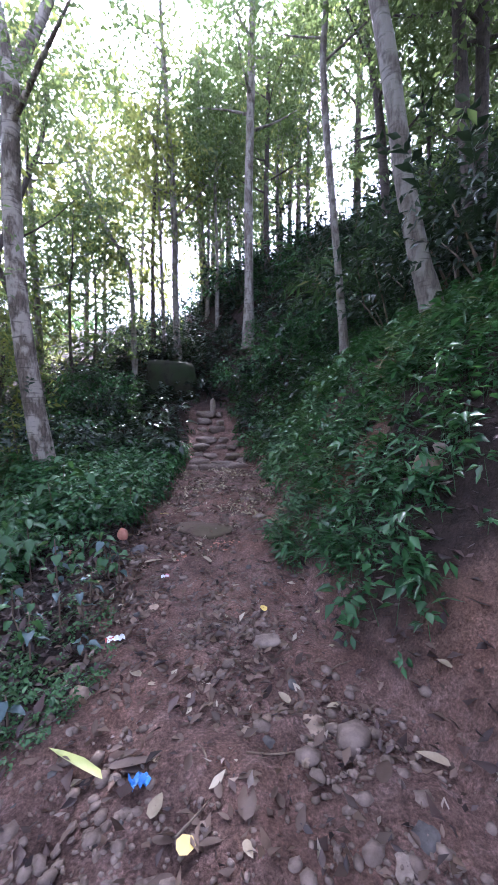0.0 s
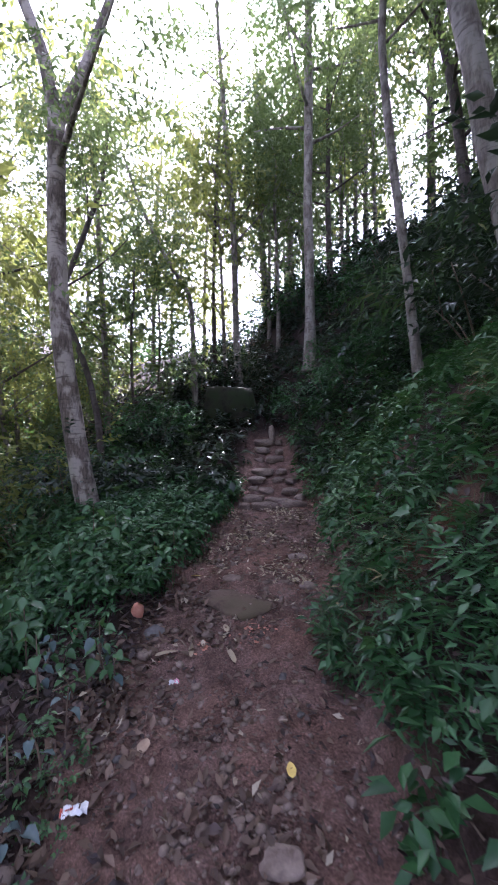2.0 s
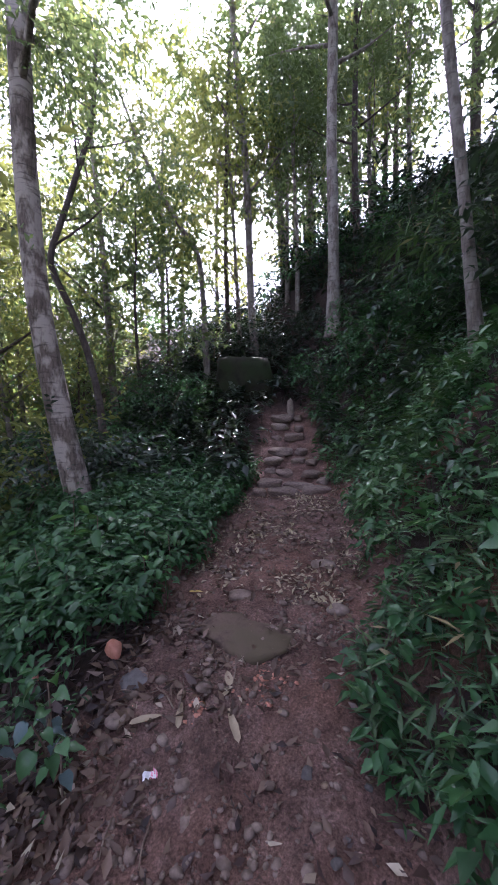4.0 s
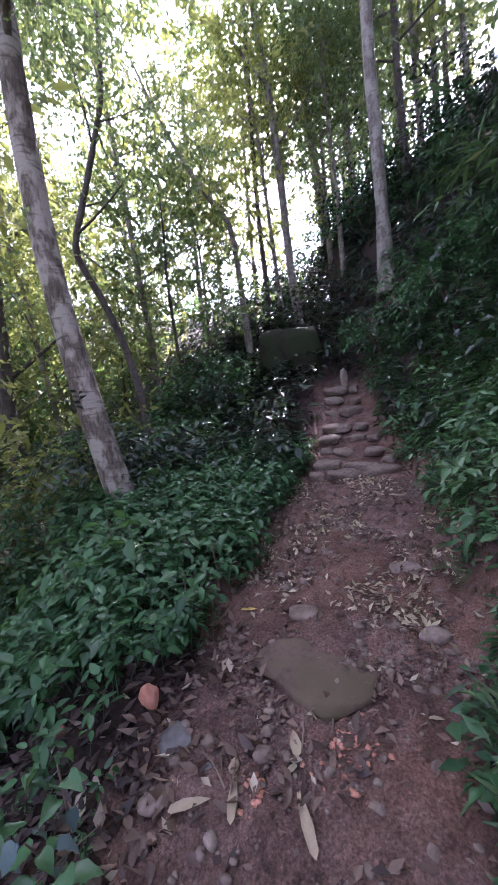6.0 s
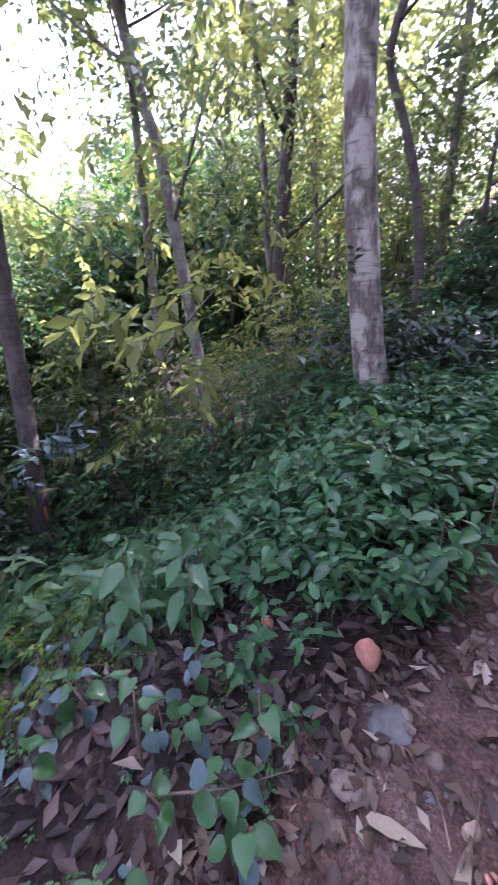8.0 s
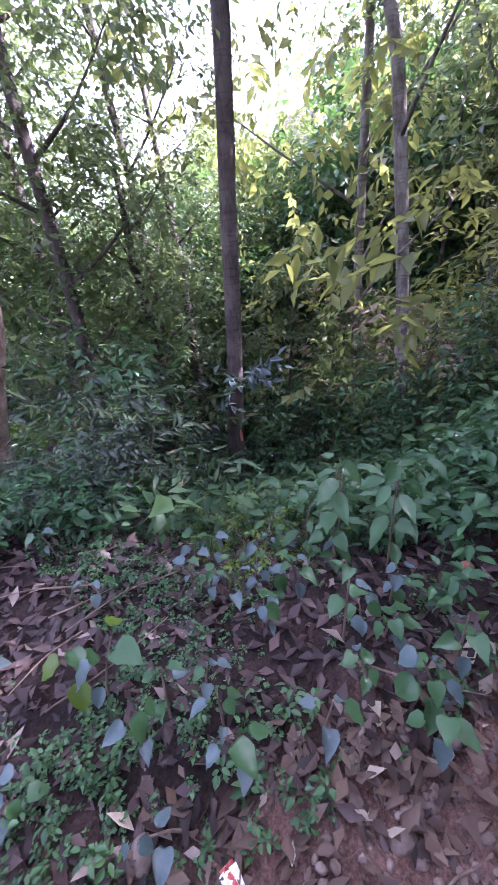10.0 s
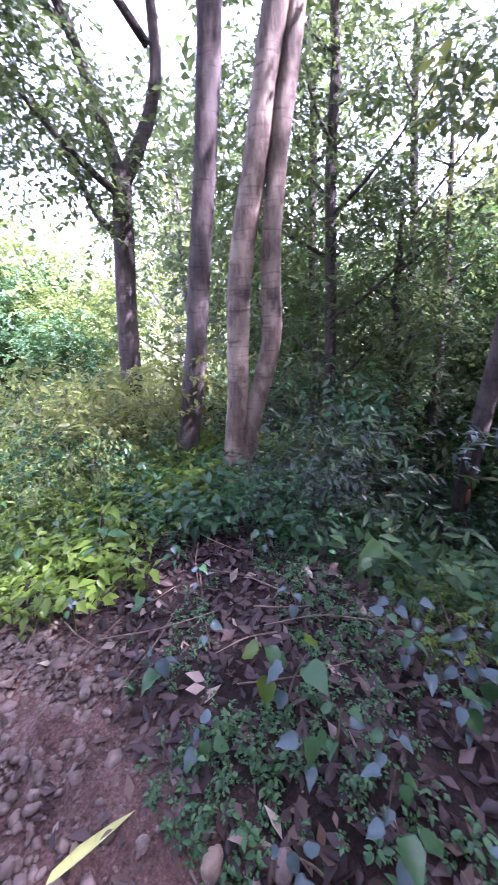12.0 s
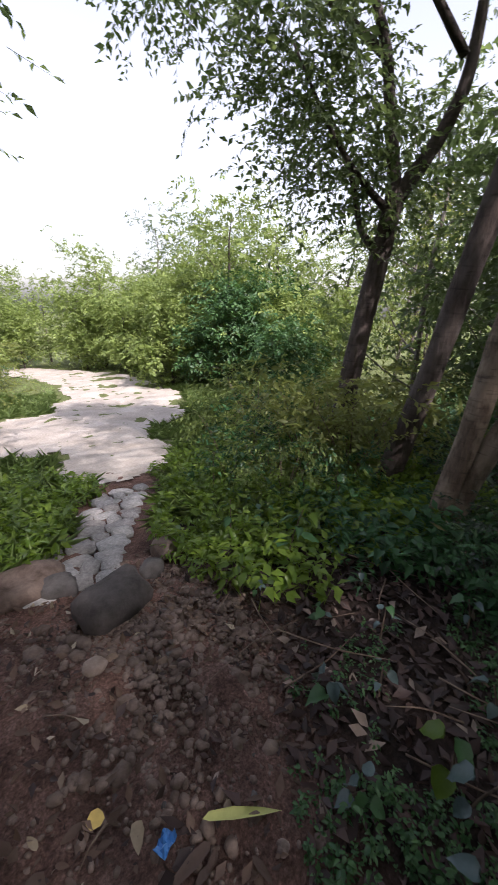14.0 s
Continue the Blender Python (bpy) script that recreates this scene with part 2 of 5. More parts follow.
def trail_half(y):
    return np.interp(y, [-4, -0.8, 0, 0.8, 1.4, 2.4, 3.2, 4.5, 6, 7.4, 8.5, 9.8, 11, 18], [0.42, 0.38, 0.75, 1.0, 0.85, 0.74, 0.71, 0.7, 0.77, 0.73, 0.6, 0.48, 0.45, 0.4])


def trail_z(y):
    return np.interp(y, [-400, -60, -14, -5, -2.7, -1, 0.5, 2, 3, 3.4, 3.8, 4.55, 5.5, 7.5, 8.1, 8.5, 10.6, 11.2, 14, 18, 30, 60, 400],
                     [-9, -5, -1.9, -0.95, -0.6, -0.28, 0, 0, 0.03, 0.07, 0.16, 0.25, 0.34, 0.46, 0.52, 0.66, 1.68, 1.95, 3.75, 5.6, 9, 13, 15])


def land(x, y):
    """Height of the ground."""
    x, y = np.asarray(x, float), np.asarray(y, float)
    z = trail_z(y)
    s, w = x - trail_x(y), trail_half(y)
    r, l = np.maximum(s - w, 0), np.maximum(-s - w, 0)
    up = 1.5 * np.minimum(r, 1.3) + 0.62 * np.clip(r - 1.3, 0, 9) + 0.25 * np.clip(r - 10.3, 0, 30)
    up = up * smooth(-1.5, 2.3, y) * (0.93 + 0.1 * wobble(x, y, 2.6, 1)) * (1.0 + 0.12 * smooth(5, 7, y) - 0.5 * smooth(12, 22, y))
    d0 = np.interp(y, [-30, -12, -1, 0.6, 1.6, 2.4, 3.5, 5, 6, 8, 14, 30], [6, 4, 3.4, 3.0, 1.5, 0.8, 0.7, 1.5, 2.6, 2.6, 4, 6])
    g = np.maximum(l - d0, 0)
    down = 0.62 * np.minimum(g, 4.2) - 0.34 * np.clip(g - 7.0, 0, 40)
    down = down * smooth(-16, -2, y)
    rim = 0.07 * smooth(0.0, 0.35, l) * smooth(0.8, 3, y)
    rough = 0.10 * wobble(x, y, 1.4, 2) * smooth(0.1, 1.2, r + l) + 0.02 * wobble(x, y, 0.5, 3) + 0.012 * wobble(x, y, 0.17, 4)
    return z + up - down + rim + rough * (1 - smooth(60, 200, np.hypot(x, y)))
# ---- end of land ----

# ---- building helpers ----
rng = np.random.RandomState(7)


def mesh_of(name, verts, faces, mat, shade=True):
    me = bpy.data.meshes.new(name)
    me.from_pydata(np.asarray(verts).tolist() if isinstance(verts, np.ndarray) else verts, [], faces.tolist() if isinstance(faces, np.ndarray) else faces)
    me.materials.append(mat)
    if shade:
        me.shade_smooth()
    me.update()
    return me


def part(name, data, parent, label=""):
    ob = new(name, data)
    ob.parent = parent
    return tagged(ob, label) if label else ob


def thing(name, place, label, category, group="", kind=""):
    ob = new(name)
    ob.location = place
    return tagged(ob, label, category, group, kind)


def lies(x, y, up=0.0):
    return (float(x), float(y), float(land(x, y)) + up)


def tube(points, radii, sides=10, knots=0.0, seed=0, fine=4):
    """A tapering tube along a line; knots roughens its radius."""
    r = np.random.RandomState(seed)
    p = np.asarray(points, float)
    n = max(3, int(len(p) * fine))
    u, k = np.linspace(0, len(p) - 1, n), np.arange(len(p))
    line = np.stack([np.interp(u, k, p[:, a]) for a in range(3)], 1)
    for _ in range(2):
        line[1:-1] = (line[:-2] + 2 * line[1:-1] + line[2:]) / 4
    rad = np.interp(u, k, radii)
    way = np.gradient(line, axis=0)
    way /= np.linalg.norm(way, axis=1)[:, None]
    side = np.cross(way, (0.31, 0.95, 0.05))
    side /= np.linalg.norm(side, axis=1)[:, None]
    over = np.cross(way, side)
    a = np.linspace(0, 2 * np.pi, sides, endpoint=False)
    lumps = 1 + knots * r.uniform(-1, 1, (n, sides))
    ring = line[:, None] + (rad[:, None] * lumps)[:, :, None] * (np.cos(a)[None, :, None] * side[:, None] + np.sin(a)[None, :, None] * over[:, None])
    verts = ring.reshape(-1, 3)
    faces = [(i * sides + j, i * sides + (j + 1) % sides, (i + 1) * sides + (j + 1) % sides, (i + 1) * sides + j) for i in range(n - 1) for j in range(sides)]
    faces += [tuple(range(sides))[::-1], tuple((n - 1) * sides + j for j in range(sides))]
    return verts, faces


def join(pieces):
    """Joins (verts, tris) pieces into one."""
    vs, fs, at = [], [], 0
    for v, f in pieces:
        vs.append(v), fs.append(np.asarray(f) + at)
        at += len(v)
    return np.concatenate(vs), np.concatenate(fs)


def leaf(length, width, fold=0.25, droop=0.25, kind="oval", fine=True):
    """A leaf from the origin along +x: verts and triangles, folded along its midrib and drooping to its tip."""
    if not fine:
        v = np.array([(0, 0, 0), (0.45, -0.5, fold), (0.45, 0.5, fold), (1, 0, -droop)])
        return v * (length, width, width), np.array([(0, 1, 3), (0, 3, 2)])
    prof = {"oval": [(0.12, 0.30), (0.4, 0.5), (0.75, 0.32)], "blade": [(0.1, 0.36), (0.4, 0.5), (0.75, 0.3)],
            "heart": [(-0.06, 0.24), (0.03, 0.42), (0.2, 0.53), (0.42, 0.5), (0.64, 0.36), (0.84, 0.16)],
            "broad": [(0.05, 0.14), (0.18, 0.36), (0.36, 0.49), (0.55, 0.47), (0.74, 0.31), (0.89, 0.13)]}[kind]
    v, t = [(0.02, 0, 0)], []
    for k, (x, w) in enumerate(prof):
        ripple = 0.05 * (-1) ** k if len(prof) > 3 else 0.0
        v += [(x, -w, fold * w * 2 - droop * x * x + ripple), (x, 0, -droop * x * x), (x, w, fold * w * 2 - droop * x * x - ripple)]
    v.append((1, 0, -droop * 1.15))
    for s in (0, 2):
        a = [(0, 1 + s, 2)]
        for k in range(1, 3 * len(prof) - 3, 3):
            a += [(k + s, k + 3 + s, k + 1), (k + 1, k + 3 + s, k + 4)]
        k = 3 * len(prof) - 2
        a.append((k + s, k + 3, k + 1))
        t += a if s else [(q, p, o) for p, q, o in a]
    v = np.array(v, float) * (length, width, 1)
    v[:, 2] *= width
    return v, np.array(t)


def turned(v, yaw=0.0, pitch=0.0, roll=0.0, move=(0, 0, 0)):
    m = np.array(Euler((roll, -pitch, yaw)).to_matrix())
    return v @ m.T + np.asarray(move, float)


def stem(a, b, r=0.003, bend=0.0):
    """A thin three-sided stalk."""
    a, b = np.asarray(a, float), np.asarray(b, float)
    d = b - a
    s = np.cross(d, (0.2, 0.3, 0.9))
    s = s / (np.linalg.norm(s) + 1e-9) * r
    o = np.cross(d, s)
    o = o / (np.linalg.norm(o) + 1e-9) * r
    v = np.array([a + s, a - s * 0.5 + o * 0.87, a - s * 0.5 - o * 0.87, b])
    return v, np.array([(0, 1, 3), (1, 2, 3), (2, 0, 3)])


def herb(r, leaves, height, size, slim, kind="oval", fine=True, spread=0.6):
    """A low plant: stalks with leaves round them."""
    out = []
    tip = np.array([r.normal(0, 0.12 * height), r.normal(0, 0.12 * height), height])
    out.append(stem((0, 0, -0.03), tip, 0.004))
    for k in range(leaves):
        u = r.uniform(0.35, 1.0)
        a = k * 2.4 + r.uniform(-0.5, 0.5)
        l = size * r.uniform(0.65, 1.2)
        v, t = leaf(l, l * slim * r.uniform(0.85, 1.15), r.uniform(0.1, 0.35), r.uniform(0.1, 0.5), kind, fine)
        reach = spread * l * r.uniform(0.2, 0.8)
        at = tip * u + np.array([math.cos(a), math.sin(a), r.uniform(-0.1, 0.25)]) * reach
        out.append((turned(v, a + r.uniform(-0.5, 0.5), r.uniform(-0.6, 0.45), r.uniform(-0.4, 0.4), at), t))
    return join(out)


def fern(r, fronds, length):
    out = []
    for k in range(fronds):
        a, rise = k * 6.283 / fronds + r.uniform(-0.3, 0.3), r.uniform(0.4, 0.9)
        l = length * r.uniform(0.7, 1.15)
        for j in range(1, 12):
            u = j / 12
            w = l * 0.26 * math.sin(math.pi * min(1, 0.18 + u * 0.85)) + 0.008
            p = np.array([l * u * math.cos(rise * (1 - u)), 0, l * (rise * u - 0.75 * u * u)])
            for s in (-1, 1):
                v, t = leaf(w, l * 0.055, 0.1, 0.3, fine=False)
                out.append((turned(turned(v, s * 1.2, 0.05, 0) + p, a), t))
        out.append((turned(stem((0, 0, 0), (l * 0.9, 0, l * (rise - 0.72)), 0.003)[0], a), np.array([(0, 1, 3), (1, 2, 3), (2, 0, 3)])))
    return join(out)


def spray(r, leaves, length, size, slim, fine=False):
    """A twig along +x with leaves on both sides."""
    bend = r.uniform(-0.35, 0.05)
    out = [stem((0, 0, 0), (length, 0, bend * length), 0.004)]
    for k in range(leaves):
        u = (k + 0.7) / leaves
        l = size * r.uniform(0.7, 1.25)
        v, t = leaf(l, l * slim, r.uniform(0.05, 0.3), r.uniform(0.1, 0.4), "oval", fine)
        out.append((turned(v, (1 if k % 2 else -1) * r.uniform(0.4, 1.3), r.uniform(-0.8, 0.3), r.uniform(-0.7, 0.7), (length * u, r.uniform(-0.02, 0.02), bend * length * u * u)), t))
    return join(out)


def spread(templates, places, turns, sizes, tilts=None):
    """Lays templates (verts, tris) at places with a turn about z, a size and a tilt; gives one (verts, tris)."""
    pick = rng.randint(0, len(templates), len(places))
    vs, fs, at = [], [], 0
    tilts = np.zeros((len(places), 2)) if tilts is None else tilts
    for k, (tv, tf) in enumerate(templates):
        i = np.where(pick == k)[0]
        if not len(i):
            continue
        c, s = np.cos(turns[i]), np.sin(turns[i])
        z, o = np.zeros(len(i)), np.ones(len(i))
        rz = np.stack([np.stack([c, -s, z], 1), np.stack([s, c, z], 1), np.stack([z, z, o], 1)], 1)
        cx, sx, cy, sy = np.cos(tilts[i, 0]), np.sin(tilts[i, 0]), np.cos(tilts[i, 1]), np.sin(tilts[i, 1])
        rx = np.stack([np.stack([o, z, z], 1), np.stack([z, cx, -sx], 1), np.stack([z, sx, cx], 1)], 1)
        ry = np.stack([np.stack([cy, z, sy], 1), np.stack([z, o, z], 1), np.stack([-sy, z, cy], 1)], 1)
        m = (rz @ ry @ rx) * sizes[i][:, None, None]
        v = np.einsum("nij,kj->nki", m, tv) + places[i][:, None]
        f = tf[None] + (np.arange(len(i)) * len(tv))[:, None, None] + at
        vs.append(v.reshape(-1, 3)), fs.append(f.reshape(-1, 3))
        at += len(i) * len(tv)
    return np.concatenate(vs), np.concatenate(fs)


def fast_mesh(name, verts, tris, mat):
    me = bpy.data.meshes.new(name)
    verts, tris = np.ascontiguousarray(verts, np.float32), np.ascontiguousarray(tris, np.int32)
    me.vertices.add(len(verts))
    me.vertices.foreach_set("co", verts.ravel())
    me.loops.add(len(tris) * 3)
    me.loops.foreach_set("vertex_index", tris.ravel())
    me.polygons.add(len(tris))
    me.polygons.foreach_set("loop_start", np.arange(0, len(tris) * 3, 3, dtype=np.int32))
    me.update(calc_edges=True)
    me.materials.append(mat)
    return me


def on_land(n, x0, x1, y0, y1, keep):
    """n random places in a rectangle, those kept where keep(x, y) beats chance."""
    x, y = rng.uniform(x0, x1, n), rng.uniform(y0, y1, n)
    ok = rng.uniform(0, 1, n) < keep(x, y)
    x, y = x[ok], y[ok]
    return np.stack([x, y, land(x, y)], 1)


def off_trail(x, y):
    """Metres to the right (plus) and left of the trail's edges."""
    s, w = x - trail_x(y), trail_half(y)
    edge = 0.12 * wobble(x, y, 0.7, 8)
    return np.maximum(s - w + edge, 0), np.maximum(-s - w + edge, 0)


def cover(name, label, templates, places, mat, lo=0.7, hi=1.3, lean=0.25, sink=0.02):
    n = len(places)
    p = places.copy()
    p[:, 2] -= sink
    v, t = spread(templates, p, rng.uniform(0, 6.283, n), rng.uniform(lo, hi, n), rng.normal(0, lean, (n, 2)))
    return tagged(new(name, fast_mesh(name, v, t, mat)), label, "undergrowth", "", "stuff")


# ---- ground ----
def axis(fine0, fine1, step, reach, grow=1.09):
    mid = list(np.arange(fine0, fine1, step))
    lo, hi, s = [], [], step
    while (lo[-1] if lo else fine0) > -reach:
        s *= grow
        lo.append((lo[-1] if lo else fine0) - s)
    s = step
    while (hi[-1] if hi else fine1) < reach:
        s *= grow
        hi.append((hi[-1] if hi else mid[-1]) + s)
    return np.array(lo[::-1] + mid + hi)


def near_line(x, y, line):
    best = np.full(np.shape(x), 1e9)
    for (ax, ay), (bx, by) in zip(line[:-1], line[1:]):
        ux, uy = bx - ax, by - ay
        t = np.clip(((x - ax) * ux + (y - ay) * uy) / (ux * ux + uy * uy), 0, 1)
        best = np.minimum(best, np.hypot(x - ax - t * ux, y - ay - t * uy))
    return best


ROAD = [(40, -3), (14, -6.4), (5, -7.4), (0.5, -7.6), (-2.0, -9.2), (-3.3, -13), (-3.4, -19), (-1.6, -25), (3, -31), (14, -40), (40, -55)]
SPUR = [(-1.4, -4.0), (-1.5, -5.5), (-1.6, -8)]


def road_edge(x, y):
    """Metres outside the pale road (minus: on it)."""
    return np.minimum(near_line(x, y, ROAD) - 2.3, near_line(x, y, SPUR) - 1.05) + 0.25 * wobble(x, y, 1.6, 11) + 0.1 * wobble(x, y, 0.45, 13)


def build_ground():
    xs, ys = axis(-3.6, 2.6, 0.055, 420), axis(-3.2, 9.5, 0.055, 420)
    X, Y = np.meshgrid(xs, ys)
    Z = land(X, Y)
    r, l = off_trail(X, Y)
    trod = 1 - smooth(0.0, 0.35, r + l)
    trod = np.maximum(trod, (1 - smooth(0.9, 1.6, np.hypot(X - 0.3, Y - 0.8))))
    trod = trod * (1 - smooth(10.4, 11.3, Y))
    trod = np.where(Y < -2.6, trod * smooth(-4.2, -3.4, Y), trod)
    Z = Z + trod * (0.009 * wobble(X, Y, 0.12, 5) + 0.016 * wobble(X, Y, 0.35, 6) + 0.006 * wobble(X, Y, 0.07, 9))
    bare = smooth(0.1, 0.5, wobble(X, Y, 0.9, 7)) * smooth(0.05, 0.4, r) * (1 - smooth(1.8, 3.0, r)) * smooth(0.5, 2, Y) * (1 - smooth(5, 8, Y))
    opened = 1 - smooth(-3.5, -1.5, Y + 0.25 * X)
    n, m = len(xs), len(ys)
    i = np.arange((m - 1) * n).reshape(m - 1, n)[:, :-1].ravel()
    verts = np.stack([X.ravel(), Y.ravel(), Z.ravel()], 1)
    tris = np.concatenate([np.stack([i, i + 1, i + n + 1], 1), np.stack([i, i + n + 1, i + n], 1)])
    me = fast_mesh("ground", verts, tris, EARTH)
    for key, value in (("trodden", trod), ("bare", bare), ("open", opened)):
        me.attributes.new(key, "FLOAT", "POINT").data.foreach_set("value", np.ascontiguousarray(value.ravel(), np.float32))
    me.shade_smooth()
    tagged(new("ground", me), "red-brown trodden clay trail between dark leafy forest slopes", "ground", "", "structure")


def build_road():
    step = 0.12
    xs, ys = np.arange(-8, 16, step), np.arange(-34, -2.4, step)
    X, Y = np.meshgrid(xs, ys)
    inside = road_edge(X, Y) < 0
    Z = land(X, Y) + 0.02 + 0.012 * wobble(X, Y, 0.5, 12)
    n = len(xs)
    cells = inside[:-1, :-1] & inside[1:, :-1] & inside[:-1, 1:] & inside[1:, 1:]
    j, k = np.where(cells)
    i = j * n + k
    used, back = np.unique(np.concatenate([i, i + 1, i + n + 1, i + n]), return_inverse=True)
    verts = np.stack([X.ravel(), Y.ravel(), Z.ravel()], 1)[used]
    q = back.reshape(4, -1).T
    me = fast_mesh("road", verts, np.concatenate([q[:, [0, 1, 2]], q[:, [0, 2, 3]]]), DUST)
    me.shade_smooth()
    tagged(new("road", me), "pale dusty sunlit dirt road at the foot of the trail", "road", "", "structure")


build_ground()
build_road()


# ---- trees ----
DENSE = 1.6


def tree(name, label, points, radii, bark, height, leafage, sprays=260, first=0.45, wide=1.6, leaf_size=0.085, seed=0, limbs=6, group="forest trees", flare=1.35, extra_limbs=(), clumpy=0.5, slim=0.46, dense=DENSE):
    """A tree: trunk along the points and on to its height, limbs, and a crown of leafy twigs at the limbs' ends."""
    r = np.random.RandomState(seed)
    base = np.array(points[0], float)
    p = [np.array(q, float) - base for q in points]
    way = p[-1] - p[-2]
    way = way / np.linalg.norm(way)
    top = base[2] + height
    if points[-1][2] < top - 0.5:
        left = height - p[-1][2]
        for k in (1, 2, 3):
            w = way * (1 - 0.2 * k) + np.array([0, 0, 0.2 * k])
            p.append(p[-1] + w / w[2] * left / 3 + np.array([r.normal(0, 0.08), r.normal(0, 0.08), 0]) * left / 3)
    p = [p[0] - np.array([0, 0, 0.25])] + p
    rad = list(np.interp(np.linspace(0, 1, len(p)), np.linspace(0, 1, len(radii)), radii))
    rad[0] *= flare
    rad[1] *= 1 + (flare - 1) * 0.6
    ob = thing(name, tuple(base), label, "tree", group)
    v, f = tube(p, rad, 12, 0.05, seed)
    part("trunk", mesh_of("trunk", v, f, bark), ob)
    line, ends = np.array(p), []
    hs = line[:, 2]
    for k in range(limbs):
        h = height * (first + (0.97 - first) * (k + r.uniform(0.1, 0.9)) / limbs)
        at = np.array([np.interp(h, hs, line[:, a]) for a in range(3)])
        a = k * 2.4 + r.uniform(-0.6, 0.6)
        reach = wide * (1.05 - 0.55 * (h / height - first) / (1 - first)) * r.uniform(0.7, 1.2)
        mid = at + np.array([math.cos(a), math.sin(a), 0.55]) * reach * 0.5
        end = at + np.array([math.cos(a + r.uniform(-0.3, 0.3)), math.sin(a), r.uniform(0.45, 0.9)]) * reach
        rr = max(0.012, np.interp(h, hs, rad) * 0.45)
        v, f = tube([at, mid, end], [rr, rr * 0.6, rr * 0.2], 5, 0.05, seed + k, 2)
        part("limb", mesh_of("limb", v, f, bark), ob)
        ends += [mid, end, end]
    for k, (pts, rr) in enumerate(extra_limbs):
        q = [np.array(a, float) - base for a in pts]
        v, f = tube(q, rr, 9, 0.05, seed + 50 + k)
        part("limb", mesh_of("limb", v, f, bark), ob)
        ends += [q[-1]] * 2
    if sprays:
        sprays = int(sprays * dense)
        ends.append(line[-1])
        ends = np.array(ends)
        kinds = [spray(r, 8, 0.46, leaf_size, slim) for _ in range(4)]
        pick = r.randint(0, len(ends), sprays)
        off = r.normal(0, 1, (sprays, 3)) * np.array([wide * 0.42, wide * 0.42, wide * 0.4]) * clumpy
        places = ends[pick] + off
        turns = np.arctan2(off[:, 1], off[:, 0]) + r.normal(0, 0.8, sprays)
        v, t = spread(kinds, places, turns, r.uniform(0.7, 1.4, sprays), np.stack([r.normal(0, 0.5, sprays), r.normal(0.25, 0.5, sprays)], 1))
        part("crown", fast_mesh("crown", v, t, leafage), ob)
    return ob


# ---- the trees beside the trail ----
tree("forked_tree", "tall pale mottled tree leaning beside the trail, forked high up", [(-3.36, 5.82, 0.6), (-3.47, 5.65, 1.8), (-3.59, 5.55, 3.14), (-3.62, 5.52, 4.79), (-3.60, 5.54, 6.35)],
     [0.17, 0.15, 0.14, 0.125, 0.12], BARK_PALE, 6.0, CANOPY, 420, 0.8, 1.9, 0.08, 11, 2, flare=1.2,
     extra_limbs=[([(-3.60, 5.54, 6.2), (-3.72, 5.42, 7.2), (-4.2, 5.2, 8.6), (-4.7, 5.0, 10.2)], [0.1, 0.085, 0.06, 0.02]),
                  ([(-3.60, 5.54, 6.2), (-3.3, 5.8, 7.2), (-2.9, 6.0, 8.6), (-2.6, 6.2, 10.5)], [0.095, 0.08, 0.055, 0.02])])
tree("tree", "straight grey tree with a flared buttressed foot above the steps", [(-0.32, 11.6, 3.85), (-0.32, 11.7, 5.25), (-0.33, 11.76, 7.07), (-0.35, 11.76, 8.49)],
     [0.17, 0.14, 0.13, 0.12, 0.05], BARK_GREY, 13.5, CANOPY, 850, 0.42, 2.3, 0.11, 12, 11, flare=1.6)
tree("tree", "grey tree leaning out over the trail from the bank", [(1.93, 4.56, 2.75), (1.79, 4.62, 3.26), (1.62, 4.69, 4.21), (1.48, 4.74, 5.34), (1.30, 4.79, 6.37)],
     [0.13, 0.12, 0.11, 0.1, 0.04], BARK_GREY, 8.5, CANOPY, 650, 0.5, 1.9, 0.085, 13, 7, flare=1.2)
tree("tree", "slim grey tree on the slope above the trail", [(1.37, 6.43, 2.5), (1.26, 6.46, 3.7), (1.17, 6.47, 4.63), (1.03, 6.5, 6.01), (0.94, 6.51, 7.36)],
     [0.07, 0.062, 0.058, 0.05, 0.02], BARK_GREY, 8.0, CANOPY, 260, 0.55, 1.4, 0.08, 14, 5)
tree("tree", "tall slender grey tree behind the dark boulder", [(-2.87, 13.61, 3.6), (-2.97, 13.59, 5.4), (-2.98, 13.59, 8.71), (-3.12, 13.55, 11.0)],
     [0.13, 0.11, 0.1, 0.05], BARK_GREY, 14, CANOPY, 900, 0.34, 2.4, 0.12, 15, 11)
tree("tree", "thin crooked tree behind the boulder", [(-4.03, 12.29, 3.0), (-4.07, 12.28, 5.04), (-4.13, 12.25, 6.39), (-4.58, 12.05, 7.1), (-4.94, 11.87, 7.77)],
     [0.085, 0.075, 0.06, 0.03], BARK_GREY, 7.5, YELLOWISH, 260, 0.55, 1.6, 0.09, 16, 5)
tree("tree", "thin straight dark tree on the upper slope", [(-3.85, 13.96, 3.8), (-3.88, 13.94, 6.78), (-3.82, 13.96, 8.94), (-3.71, 14.0, 10.81)],
     [0.075, 0.065, 0.05], BARK_DARK, 11, YELLOWISH, 300, 0.45, 1.8, 0.1, 17, 6)
tree("tree", "grey tree on the crest of the slope", [(-2.2, 16.4, 5.6), (-2.34, 16.38, 7.53), (-2.43, 16.36, 9.35), (-2.52, 16.35, 11.25)],
     [0.16, 0.14, 0.12], BARK_GREY, 11, CANOPY, 800, 0.36, 2.5, 0.13, 18, 9)
